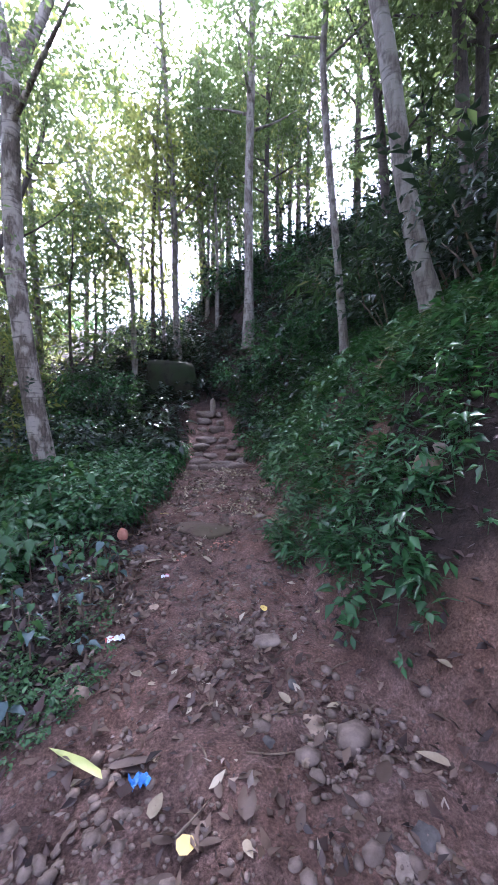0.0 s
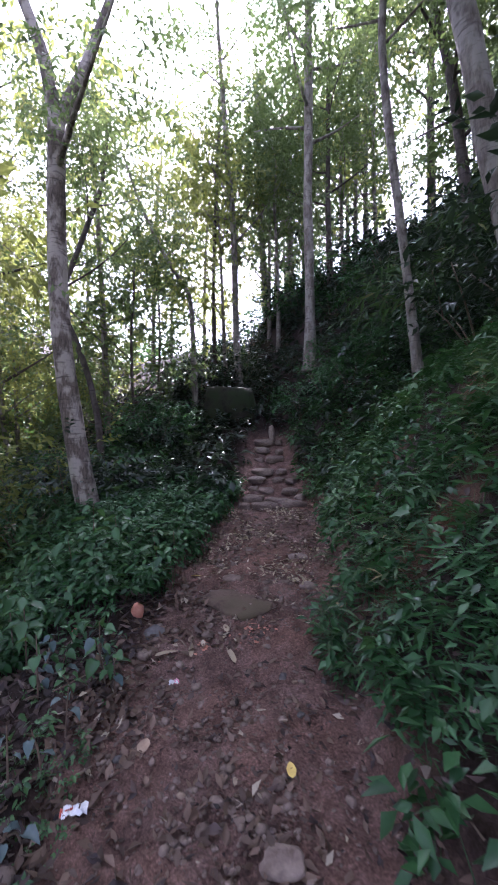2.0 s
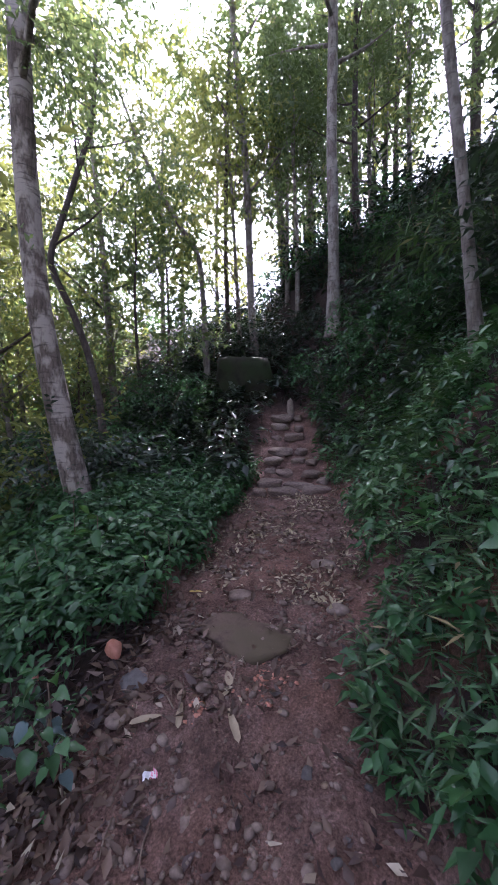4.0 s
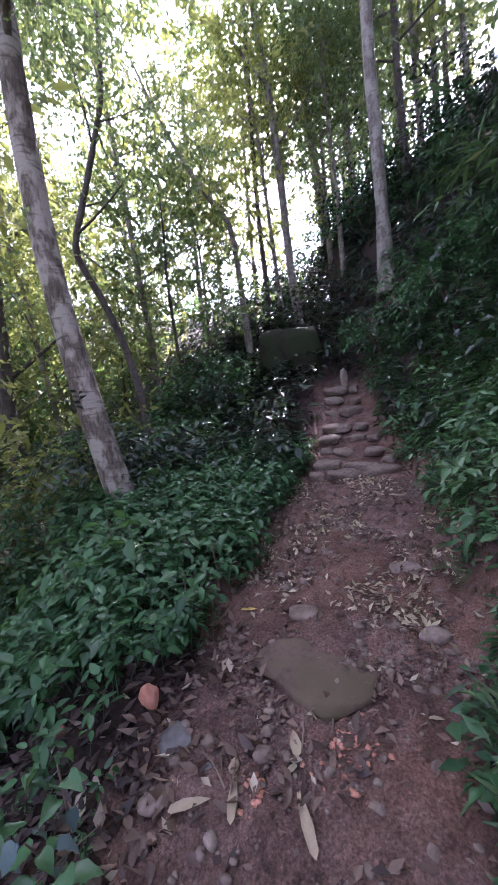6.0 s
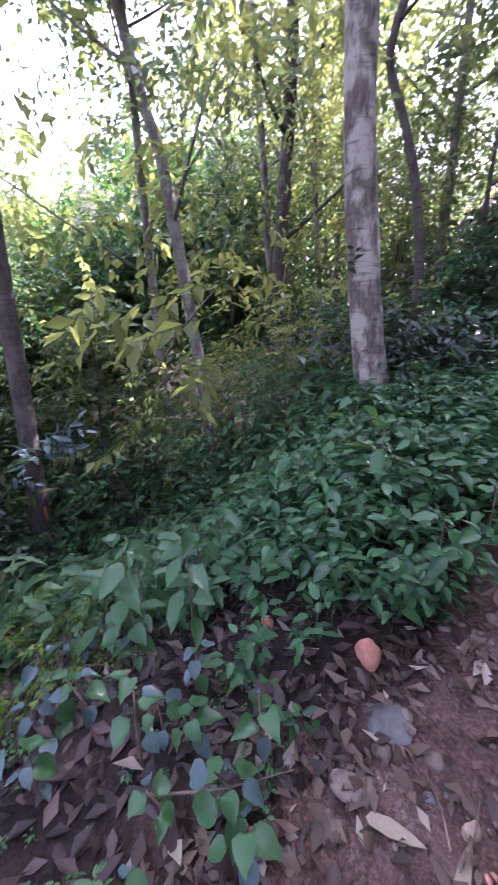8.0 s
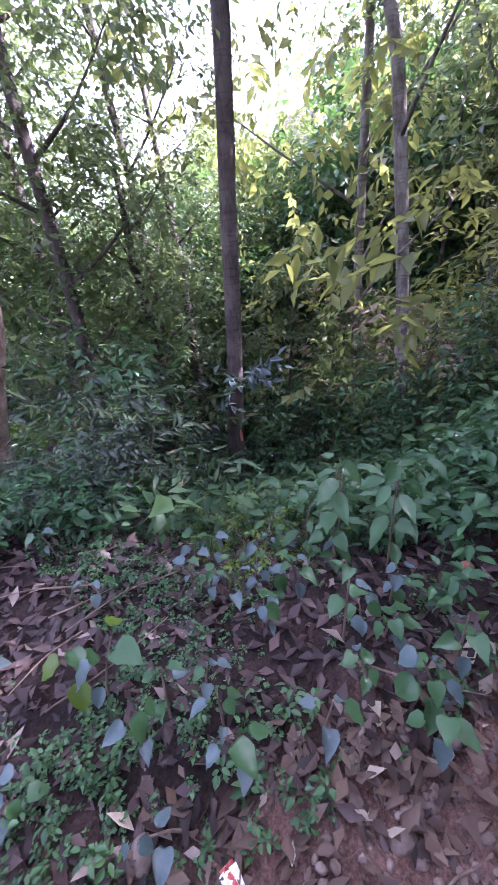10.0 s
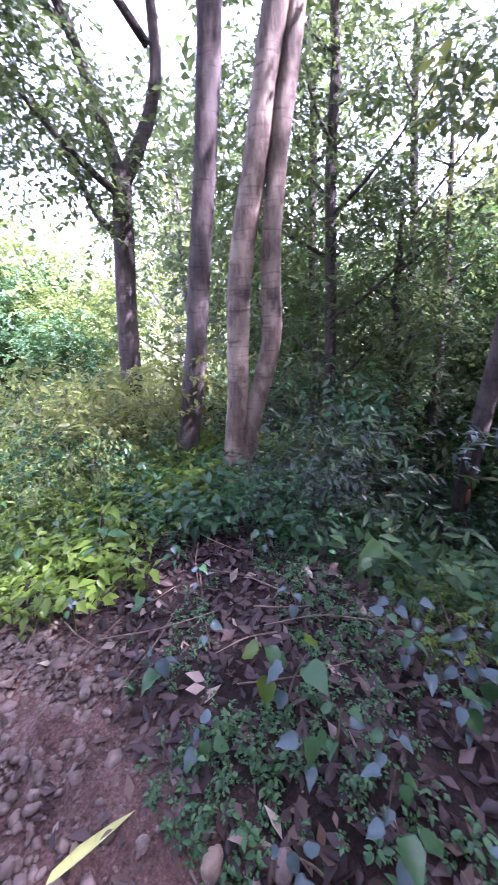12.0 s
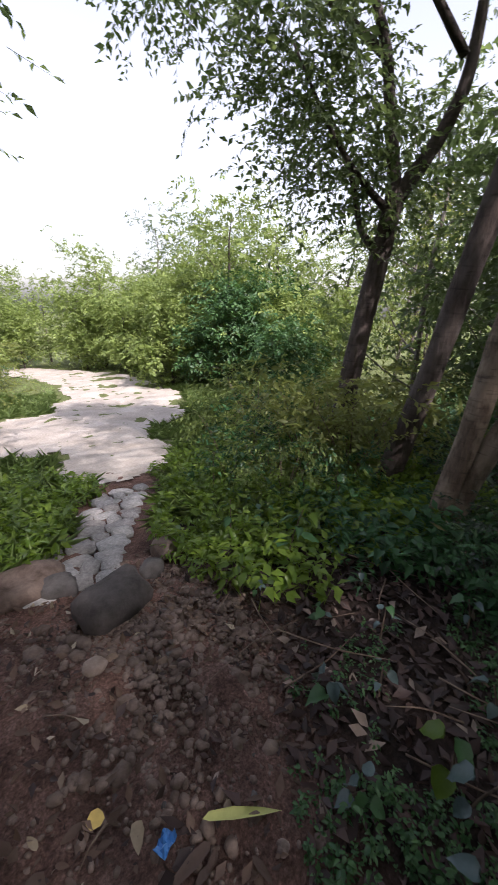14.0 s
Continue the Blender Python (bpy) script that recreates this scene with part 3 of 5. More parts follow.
tree("tree", "dark tree high on the bank", [(3.5, 6.66, 4.2), (3.49, 6.68, 5.34), (3.38, 6.74, 6.58), (3.29, 6.78, 7.91)],
     [0.12, 0.11, 0.09], BARK_DARK, 9, CANOPY, 950, 0.35, 2.3, 0.1, 19, 9)
tree("tree", "bent thin dark tree in the gully", [(-4.92, 8.51, 0.85), (-4.96, 8.50, 2.05), (-5.11, 8.38, 3.11), (-5.33, 8.19, 4.0), (-5.58, 7.95, 4.75), (-5.32, 8.20, 5.73), (-5.03, 8.44, 6.86)],
     [0.075, 0.07, 0.06, 0.05, 0.04], BARK_DARK, 8, CANOPY, 300, 0.5, 1.7, 0.085, 20, 6)
tree("tree", "dark tree far down the gully", [(-7.82, 7.61, -1.3), (-7.76, 7.66, 1.7), (-7.70, 7.75, 3.04), (-7.66, 7.80, 4.11)],
     [0.15, 0.13, 0.1], BARK_DARK, 11, YELLOWISH, 420, 0.35, 2.1, 0.1, 21, 9)
marked = tree("tree", "straight dark tree in the gully with a salmon paint mark", [(-6.05, 2.4, -2.5), (-6.1, 2.62, 0.0), (-6.15, 2.72, 1.9), (-6.2, 2.8, 3.1), (-6.25, 2.85, 4.0)],
     [0.13, 0.115, 0.105, 0.1, 0.05], BARK_DARK, 12, CANOPY, 420, 0.62, 2.0, 0.09, 22, 7, flare=1.15)
tree("tree", "thin tree with a pale foot in the gully", [(-5.69, 5.04, -1.2), (-5.74, 4.94, 0.59), (-5.82, 4.74, 2.39), (-5.86, 4.65, 3.17), (-5.92, 4.49, 3.75)],
     [0.085, 0.08, 0.07, 0.06, 0.03], BARK_GREY, 8.5, CANOPY, 420, 0.42, 1.7, 0.085, 23, 8)
tree("tree", "thin grey tree across the gully", [(-8.12, 7.96, -1.4), (-8.17, 7.91, 1.32), (-8.28, 7.75, 2.81), (-8.31, 7.70, 4.3), (-8.37, 7.61, 5.36)],
     [0.08, 0.07, 0.06], BARK_GREY, 9, YELLOWISH, 360, 0.3, 1.9, 0.09, 24, 8)
tree("tree", "thin leaning tree down the gully", [(-8.5, 1.25, -2.5), (-8.48, 1.26, -1.56), (-8.49, 1.37, 0.05), (-8.47, 1.25, 1.21)],
     [0.08, 0.07, 0.06], BARK_DARK, 8, CANOPY, 360, 0.35, 1.8, 0.09, 25, 7)
tree("tree", "thin grey tree across the gully", [(-8.17, 9.46, -0.8), (-8.26, 9.39, 1.06), (-8.42, 9.21, 3.18), (-8.48, 9.14, 4.89)],
     [0.07, 0.06, 0.05], BARK_GREY, 9, YELLOWISH, 360, 0.3, 1.9, 0.09, 26, 8)
tree("tree", "slender dark tree with small branches in the gully", [(-8.5, 1.9, -2.5), (-8.56, 1.86, 1.34), (-8.56, 1.7, 3.56), (-8.55, 1.6, 4.65)],
     [0.09, 0.08, 0.05, 0.02], BARK_DARK, 6.8, CANOPY, 200, 0.4, 1.2, 0.08, 27, 9)

twin = tree("twin_stemmed_tree", "twin-stemmed smooth tan tree entwined at the gully's edge", [(-3.42, 0.43, -0.02), (-3.52, 0.49, 0.81), (-3.54, 0.53, 1.45), (-3.58, 0.58, 2.0), (-3.66, 0.73, 2.67), (-3.71, 0.82, 3.22)],
            [0.10, 0.10, 0.105, 0.10, 0.09, 0.04], BARK_TAN, 9, CANOPY, 220, 0.6, 1.9, 0.085, 28, 6, flare=1.2,
            extra_limbs=[([(-3.49, 0.49, -0.15), (-3.58, 0.58, 0.58), (-3.7, 0.8, 1.29), (-3.7, 0.79, 1.92), (-3.73, 0.86, 2.61), (-3.8, 1.0, 3.4), (-3.9, 1.25, 5.5), (-4.0, 1.5, 8)], [0.1, 0.09, 0.09, 0.085, 0.08, 0.075, 0.06, 0.02])])
tree("tree", "dark straight tree at the gully's edge", [(-3.87, -0.58, -0.2), (-4.04, -0.37, 1.08), (-4.15, -0.21, 2.3), (-4.25, -0.06, 3.37), (-4.3, 0.02, 4.14)],
     [0.13, 0.12, 0.115, 0.11, 0.05], BARK_DARK, 9.5, CANOPY, 220, 0.6, 2.0, 0.085, 29, 6)
tree("forked_tree", "dark forked tree with spreading limbs above the road", [(-4.95, -2.62, -0.6), (-5.06, -2.51, 1.2), (-5.18, -2.39, 2.48), (-5.27, -2.3, 3.45)],
     [0.19, 0.165, 0.155, 0.14], BARK_DARK, 4.0, CANOPY, 1250, 0.88, 2.2, 0.095, 30, 1,
     extra_limbs=[([(-5.27, -2.3, 3.3), (-5.13, -2.44, 4.26), (-5.0, -2.6, 5.2), (-4.3, -3.1, 6.8)], [0.1, 0.08, 0.07, 0.02]),
                  ([(-5.27, -2.3, 3.3), (-5.57, -1.97, 3.98), (-5.73, -1.77, 4.61), (-5.6, -1.7, 6.8)], [0.115, 0.1, 0.08, 0.03]),
                  ([(-5.13, -2.44, 2.64), (-4.94, -2.62, 2.95), (-4.84, -2.7, 3.46), (-4.6, -3.0, 4.3)], [0.06, 0.05, 0.04, 0.015]),
                  ([(-5.0, -2.6, 5.0), (-3.9, -3.4, 6.0), (-2.6, -4.0, 6.2)], [0.06, 0.04, 0.012]),
                  ([(-5.6, -1.8, 4.8), (-4.4, -2.2, 6.0), (-3.2, -2.9, 6.4)], [0.06, 0.04, 0.012])], slim=0.5)

# leafy trees clad to the ground behind the twin stems
for k, (x, y, h, n, wd) in enumerate([(-6.6, 0.3, 8.0, 700, 1.5), (-8.0, -0.5, 9.0, 620, 1.7), (-7.2, 1.3, 5.5, 380, 1.2)]):
    x0, y0, z0 = lies(x, y)
    tree("tree", "dense leafy tree clad in foliage to its foot", [(x0, y0, z0), (x0, y0 + 0.1, z0 + h * 0.3), (x0 - 0.1, y0, z0 + h * 0.6)], [0.1, 0.09, 0.07, 0.02], BARK_DARK, h, CANOPY, n, 0.1, wd, 0.115, 160 + k, 14, dense=1.3)

# wide-crowned trees whose canopy closes over the trail
for k, (x, y, h, n, wd, lf) in enumerate([(3.1, 3.3, 6.5, 1000, 2.4, CANOPY), (4.0, 5.4, 7.5, 1000, 2.3, CANOPY), (4.9, 7.6, 7.5, 480, 2.2, CANOPY), (2.9, 8.6, 6.5, 420, 2.0, CANOPY), (2.4, 1.3, 7.0, 650, 3.3, CANOPY), (2.2, -0.8, 7.5, 900, 3.4, CANOPY), (2.8, -3.0, 7.0, 520, 2.6, CANOPY)]):
    x0, y0, z0 = lies(x, y)
    tree("tree", "dark spreading tree on the bank with a low wide crown", [(x0, y0, z0), (x0 - 0.15, y0 + 0.05, z0 + h * 0.3), (x0 - 0.35, y0, z0 + h * 0.6)], [0.12, 0.1, 0.08, 0.03], BARK_DARK, h, lf, n, 0.45, wd, 0.095, 140 + k, 8, dense=1.15)

# ---- forest behind, from a few kinds ----
KINDS = []
for k, (h, rr, lf, bk, n, fst, wd) in enumerate([(11, 0.11, CANOPY, BARK_GREY, 370, 0.22, 2.5), (9, 0.08, YELLOWISH, BARK_GREY, 360, 0.18, 2.2), (13, 0.14, CANOPY, BARK_DARK, 380, 0.3, 2.8),
                                                   (6.5, 0.055, CANOPY, BARK_DARK, 340, 0.1, 1.8), (7.5, 0.09, LIT_GREEN, BARK_DARK, 620, 0.05, 2.9)]):
    KINDS.append(tree("tree", ["tall slim forest tree with a loose crown", "slim tree with yellow-green sunlit leaves", "tall dark-stemmed forest tree", "thin leafy sapling tree", "broad yellow-green leafy tree"][k],
                      [(0, 0, 0), (0.1, 0.05, h * 0.3), (0.05, 0.15, h * 0.6)], [rr, rr * 0.85, rr * 0.6, rr * 0.15], bk, h, lf, n, fst, wd, 0.19, 60 + k, 10, dense=1.0))
KINDS.append(tree("bush", "tall dense rounded leafy bush beyond the road", [(0, 0, 0), (0.1, 0.05, 1.2), (0.05, 0.15, 2.4)], [0.06, 0.05, 0.04, 0.01], BARK_DARK, 3.8, LIT_GREEN, 1100, 0.02, 1.7, 0.17, 66, 14, "bushes along the road", dense=1.0))
KINDS.append(tree("bush", "tall dense blue-green leafy bush beyond the road", [(0, 0, 0), (0.1, 0.05, 1.2), (0.05, 0.15, 2.4)], [0.06, 0.05, 0.04, 0.01], BARK_DARK, 4.2, FERN, 1100, 0.02, 1.8, 0.17, 67, 14, "bushes along the road", dense=1.0))
first_use = [True] * len(KINDS)


def plant_tree(k, x, y, size, turn):
    m = Matrix.Translation(lies(x, y, -0.1)) @ Matrix.Rotation(turn, 4, "Z") @ Matrix.Scale(size, 4)
    if first_use[k]:
        KINDS[k].matrix_basis, first_use[k] = m, False
        return
    copy_thing(KINDS[k], m)


def clear_of(x, y, line_gap=1.6):
    s = abs(x - float(trail_x(y))) - float(trail_half(y))
    return s > line_gap and float(road_edge(x, y)) > 1.0


tr = np.random.RandomState(5)
stretches = [  # count, x0, x1, y0, y1, kinds
    (13, -15, -7.2, -1, 14, (0, 1, 3, 3)), (7, -13, -6, 10.5, 19, (1, 3, 1, 0)), (11, -6, 3, 15.5, 25, (0, 2, 1, 0)), (12, 3, 11, 7, 18, (2, 0, 3, 0)), (5, 2.4, 5.0, -3.5, 2.5, (2, 0)),
    (6, 4.5, 11, -3, 6, (2, 0)), (12, -26, -15, -6, 22, (0, 2, 4)), (4, -12, -8, -4, -1, (3, 3, 0)), (9, -17, -8.5, -22, -8, (4, 4, 1)),
    (26, -20, 9, -40, -25, (4, 4, 4, 0)), (5, 4, 12, -26, -13, (4, 3)), (7, -34, -18, -36, -10, (4, 2))]
for n, x0, x1, y0, y1, ks in stretches:
    done = []
    for _ in range(n * 12):
        if len(done) == n:
            break
        x, y = tr.uniform(x0, x1), tr.uniform(y0, y1)
        if clear_of(x, y) and all(math.hypot(x - a, y - b) > 1.3 for a, b in done):
            done.append((x, y))
            low = x < -7 and abs(y - 2.2) < 0.16 * abs(x) + 1.2  # the gully's open end has low growth only
            low = low or abs(x + 7.6 + 0.19 * (y - 6.5)) < 1.0 and 7.5 < y < 20  # a gap in the trees lets the sun in on the gully's far side
            k = ks[tr.randint(len(ks))]
            plant_tree(3 if low else k, x, y, tr.uniform(0.55, 0.8) if low else tr.uniform(0.8, 1.2), tr.uniform(0, 6.28))

for k, x, y, s in ((0, -2.0, 15.0, 0.8), (2, 0.3, 13.6, 0.7), (0, 1.9, 14.5, 0.8), (1, -4.8, 15.6, 0.85), (0, -1.2, 17.0, 0.95), (0, 0.8, 15.0, 0.85), (3, -5.8, 13.3, 0.9), (3, -5.2, 10.6, 0.9),
                   (4, -4.5, -32, 1.0), (4, -1.5, -36.5, 1.0), (4, 2.5, -37.5, 1.1), (4, 6.5, -37, 1.0), (4, 6.8, -25.5, 0.9), (4, 9, -28.5, 1.0), (4, -7.5, -26, 0.9), (4, -9.5, -21, 0.9), (3, -8.2, -17, 0.8)):
    plant_tree(k, x, y, s, tr.uniform(0, 6.28))
for k, x, y, s in ((6, -11.6, 5.2, 1.1), (6, -12.8, 7.6, 1.3), (5, -13.4, 3.6, 1.2), (6, -11.4, 1.8, 0.9), (6, -12.2, 10.0, 1.3), (6, -10.8, -1.2, 1.1)):
    plant_tree(k, x, y, s, tr.uniform(0, 6.28))
for k, x, y, s in ((5, -6.4, -16.5, 0.85), (6, -8.2, -13.5, 0.95), (5, -9.6, -17.5, 1.1), (5, -7.4, -21.5, 1.0), (5, -5.6, -24.5, 0.95), (6, -11.5, -14.5, 1.0), (5, -3.6, -28.5, 1.0), (5, 0.5, -30.5, 0.9), (5, -9.5, -26, 1.2), (6, -8.6, -9.2, 0.7), (5, -10.6, -10.4, 0.9), (5, 3.5, -22, 0.8), (5, 5.5, -18.5, 0.8)):
    plant_tree(k, x, y, s, tr.uniform(0, 6.28))
for k, x, y, s, turn in ((1, -6.9, 15.2, 1.0, 5.1), (1, -9.6, 11.2, 0.85, 2.9), (0, -1.5, 13.8, 0.75, 1.0), (1, -3.4, 13.8, 0.8, 2.2), (2, 3.7, 6.8, 0.85, 0.4), (0, 4.7, 8.3, 0.95, 3.0)):
    plant_tree(k, x, y, s, turn)


# ---- shrubs ----
def shrub(name, label, leafage, r, height, wide, sprays, leaf_size, slim):
    ob = thing(name, (0, 0, 0), label, "shrub", "shrubs on the slopes")
    ends = []
    for k in range(6):
        a = k * 1.05 + r.uniform(-0.3, 0.3)
        end = np.array([math.cos(a) * wide * 0.6, math.sin(a) * wide * 0.6, height * r.uniform(0.55, 0.95)])
        v, f = tube([(0, 0, -0.1), end * (0.4, 0.4, 0.6), end], [0.018, 0.012, 0.004], 4, 0, k, 1.4)
        part("stem", mesh_of("stem", v, f, TWIG), ob)
        ends += [end, end * 0.7]
    ends = np.array(ends)
    kinds = [spray(r, 7, 0.36, leaf_size, slim, False) for _ in range(3)]
    off = r.normal(0, 1, (sprays, 3)) * np.array([wide * 0.3, wide * 0.3, height * 0.17])
    p = ends[r.randint(0, len(ends), sprays)] + off
    p[:, 2] = np.maximum(p[:, 2], 0.05)
    v, t = spread(kinds, p, np.arctan2(p[:, 1], p[:, 0]) + r.normal(0, 0.7, sprays), r.uniform(0.7, 1.4, sprays), np.stack([r.normal(0, 0.4, sprays), r.normal(0.1, 0.45, sprays)], 1))
    part("foliage", fast_mesh("foliage", v, t, leafage), ob)
    return ob


sr = np.random.RandomState(9)
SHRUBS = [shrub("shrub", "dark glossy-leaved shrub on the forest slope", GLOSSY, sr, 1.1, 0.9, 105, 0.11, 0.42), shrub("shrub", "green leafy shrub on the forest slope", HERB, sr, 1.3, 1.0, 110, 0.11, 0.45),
          shrub("shrub", "yellow-green shrub catching the sun", YELLOWISH, sr, 1.5, 1.1, 115, 0.11, 0.45), shrub("shrub", "loose shrub with slender drooping leaves", BLADE, sr, 1.2, 1.0, 90, 0.19, 0.2)]
# Sunlight on this bush is given by its bright leaf colour.
SHRUBS.append(shrub("bush", "yellow-green bush at the gully's edge, leaves coloured bright as if sunlit", LIME, np.random.RandomState(10), 0.8, 1.1, 150, 0.06, 0.6))
# The next two carry the sun across the gully in their light leaf colours.
SHRUBS.append(shrub("shrub", "pale dry shrub across the gully, coloured light as if in sun", DRY_PALE, np.random.RandomState(11), 1.4, 1.0, 110, 0.1, 0.4))
SHRUBS.append(shrub("shrub", "pale green shrub with small leaves across the gully, coloured as if sunlit", LIT_GREEN, np.random.RandomState(12), 1.5, 1.1, 150, 0.1, 0.45))
shrub_used = [False] * len(SHRUBS)


def plant_shrub(k, x, y, size, turn):
    m = Matrix.Translation(lies(x, y, -0.05)) @ Matrix.Rotation(turn, 4, "Z") @ Matrix.Scale(size, 4)
    if not shrub_used[k]:
        SHRUBS[k].matrix_basis, shrub_used[k] = m, True
        return
    copy_thing(SHRUBS[k], m)


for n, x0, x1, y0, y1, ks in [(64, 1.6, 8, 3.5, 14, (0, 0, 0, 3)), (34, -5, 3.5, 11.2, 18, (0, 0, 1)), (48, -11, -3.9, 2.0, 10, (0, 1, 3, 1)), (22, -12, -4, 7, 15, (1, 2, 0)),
                              (9, -10, -6.5, -3.5, 0.5, (2, 1, 1)), (22, -16, -7.5, -20, -6, (2, 2, 1)), (18, 1.5, 12, -22, -10.5, (2, 1)), (24, -12, 14, -44, -30, (2, 2, 1)), (26, -22, -10, -2, 16, (0, 1, 2)), (6, 3.5, 8, -3, 3, (0, 1))]:
    for _ in range(n):
        x, y = sr.uniform(x0, x1), sr.uniform(y0, y1)
        if (clear_of(x, y, 0.9) or y > 11.6) and math.hypot(x + 2.5, y - 11.3) > 1.5:
            plant_shrub(ks[sr.randint(len(ks))], x, y, sr.uniform(0.7, 1.35), sr.uniform(0, 6.28))


# ---- undergrowth ----
hr = np.random.RandomState(21)
HERBS = [herb(hr, 9, 0.3, 0.078, 0.5, "oval") for _ in range(5)]
HERBS_FAR = [herb(hr, 10, 0.34, 0.12, 0.5, "oval", False) for _ in range(4)]
SMALL = [herb(hr, 10, 0.12, 0.045, 0.6, "oval", False) for _ in range(4)]
BLADES = [herb(hr, 9, 0.26, 0.15, 0.17, "blade", False, 0.4) for _ in range(5)]
FERNS = [fern(hr, 6, 0.5) for _ in range(3)]
TUFTS = [join([(turned(leaf(hr.uniform(0.12, 0.3), 0.016, 0.1, 6.0, fine=False)[0], hr.uniform(0, 6.28), hr.uniform(0.5, 1.3)), leaf(1, 1, fine=False)[1]) for _ in range(12)]) for _ in range(3)]
LITTER = [(turned(leaf(0.09, 0.042, hr.uniform(-0.3, 0.4), hr.uniform(-0.3, 0.4), fine=False)[0], 0, 0.05), leaf(1, 1, fine=False)[1]) for _ in range(6)]


def left_bank(x, y):
    r, l = off_trail(x, y)
    return (l > 0.04) * smooth(1.3, 2.0, y + 0.25 * wobble(x, y, 0.8, 31)) * smooth(-0.45, -0.1, wobble(x, y, 0.6, 32) + 0.15 + 0.5 * smooth(2.8, 3.6, y))


def right_bank(x, y):
    r, l = off_trail(x, y)
    return (r > 0.03) * smooth(1.75, 2.35, y + 0.4 * x - 0.2) * np.maximum(smooth(-0.35, 0.25, wobble(x, y, 0.9, 33) + 0.3), 0.9 * smooth(3.2, 4.2, y))


def herb_bed(x, y):
    """The bed of herbs thins out to leaf mould towards the gully's head."""
    return left_bank(x, y) * smooth(3.3, 4.0, y + 0.3 * wobble(x, y, 0.7, 36) + 0.9 * smooth(-2.0, -2.6, x))


cover("broadleaf_herbs", "dense dark green broad-leaved herbs beside the trail", HERBS, on_land(4800, -3.6, -0.6, 1.9, 8.5, lambda x, y: herb_bed(x, y) * (np.hypot(x + 1.42, y - 3.6) > 0.24)), HERB, 0.65, 1.35)
cover("edge_herbs", "small green herbs along the trail's edge", HERBS, on_land(420, -1.5, -0.8, 1.5, 3.2, lambda x, y: (off_trail(x, y)[1] > 0.02) * smooth(0.0, 0.4, wobble(x, y, 0.5, 37)) * 0.6 * (np.hypot(x + 1.44, y - 3.6) > 0.25)), BROAD, 0.2, 0.5)
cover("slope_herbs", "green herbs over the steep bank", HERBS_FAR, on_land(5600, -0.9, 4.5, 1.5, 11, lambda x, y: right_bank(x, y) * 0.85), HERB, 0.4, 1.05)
# Light on the farther slope is put into these herbs' paler leaves.
cover("tall_lit_slope_herbs", "taller broad-leaved herbs on the steep bank, paler in colour to look lit", HERBS, on_land(2200, -0.4, 4.2, 4.3, 10.8, lambda x, y: right_bank(x, y) * smooth(4.3, 5.4, y) * smooth(-0.4, 0.3, wobble(x, y, 1.1, 38))), BROAD, 0.7, 1.6)
cover("blade_herbs", "slender-leaved grassy plants on the bank", BLADES, on_land(4600, -0.8, 3.6, 1.6, 9, lambda x, y: right_bank(x, y) * smooth(-0.3, 0.3, wobble(x, y, 1.3, 34))), BLADE, 0.5, 1.2)
cover("bank_grass", "slender-leaved green plants thick over the earthy bank", BLADES, on_land(1300, 0.35, 2.8, 1.5, 4.4, lambda x, y: (off_trail(x, y)[0] > 0.05) * smooth(2.0, 2.5, y + 0.3 * x) * smooth(-0.35, 0.15, wobble(x, y, 0.6, 53))), HERB, 0.45, 1.05)
cover("ferns", "green ferns on the banks", FERNS, on_land(300, -0.6, 5, 2.5, 13, lambda x, y: right_bank(x, y) * 0.6), FERN, 0.4, 0.9)
# Takes the lighter FERN leaf, so the colour supplies the gully's missing light.
cover("gully_herbs", "green herbs down the gully, leaf colour lightened to look lit", HERBS_FAR, on_land(4600, -12, -2.6, 1.6, 12, lambda x, y: 0.8 * (off_trail(x, y)[1] > 0.9) * smooth(-2.5, -3.2, x + 0.6 * (y > 3))), FERN, 0.7, 1.7)
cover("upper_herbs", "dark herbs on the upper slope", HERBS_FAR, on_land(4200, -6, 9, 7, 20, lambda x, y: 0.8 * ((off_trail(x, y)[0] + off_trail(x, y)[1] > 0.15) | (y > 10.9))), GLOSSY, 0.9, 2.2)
# Dry tan brush; part of its paleness stands for sun on the leaves.
cover("dry_brush", "pale dry brush across the gully, with sun put into its pale colour", HERBS_FAR, on_land(700, -13, -8, 6.5, 13, lambda x, y: smooth(-0.1, 0.4, wobble(x, y, 1.4, 39))), DRY_PALE, 1.2, 2.6)
cover("far_undergrowth", "dense undergrowth across the gully", HERBS_FAR, on_land(3600, -34, -10, -8, 26, lambda x, y: 0.9 + 0 * x), FERN, 2.0, 4.4)


def creeper_zone(x, y):
    r, l = off_trail(x, y)
    return (l > 0.0) * smooth(0.9, 1.5, y) * (1 - smooth(2.9, 3.6, y)) * smooth(-0.4, 0.3, wobble(x, y, 0.5, 35) + 0.1)


def verge(x, y):
    r, l = off_trail(x, y)
    return (l + r > 0.05) * (road_edge(x, y) > 0.05) * (1 - smooth(0.0, 0.9, y - 0.1 * np.abs(x + 3) * (x < -3))) * (np.hypot(x - 0.2, y - 0.6) > 1.2)


cover("creeping_herbs", "small-leaved creeping plants over the leaf mould", SMALL, on_land(7000, -3.4, -0.9, 0.7, 3.4, lambda x, y: creeper_zone(x, y) * (1 - 0.85 * smooth(2.0, 2.5, y)) * 0.85), BROAD, 0.24, 0.65)
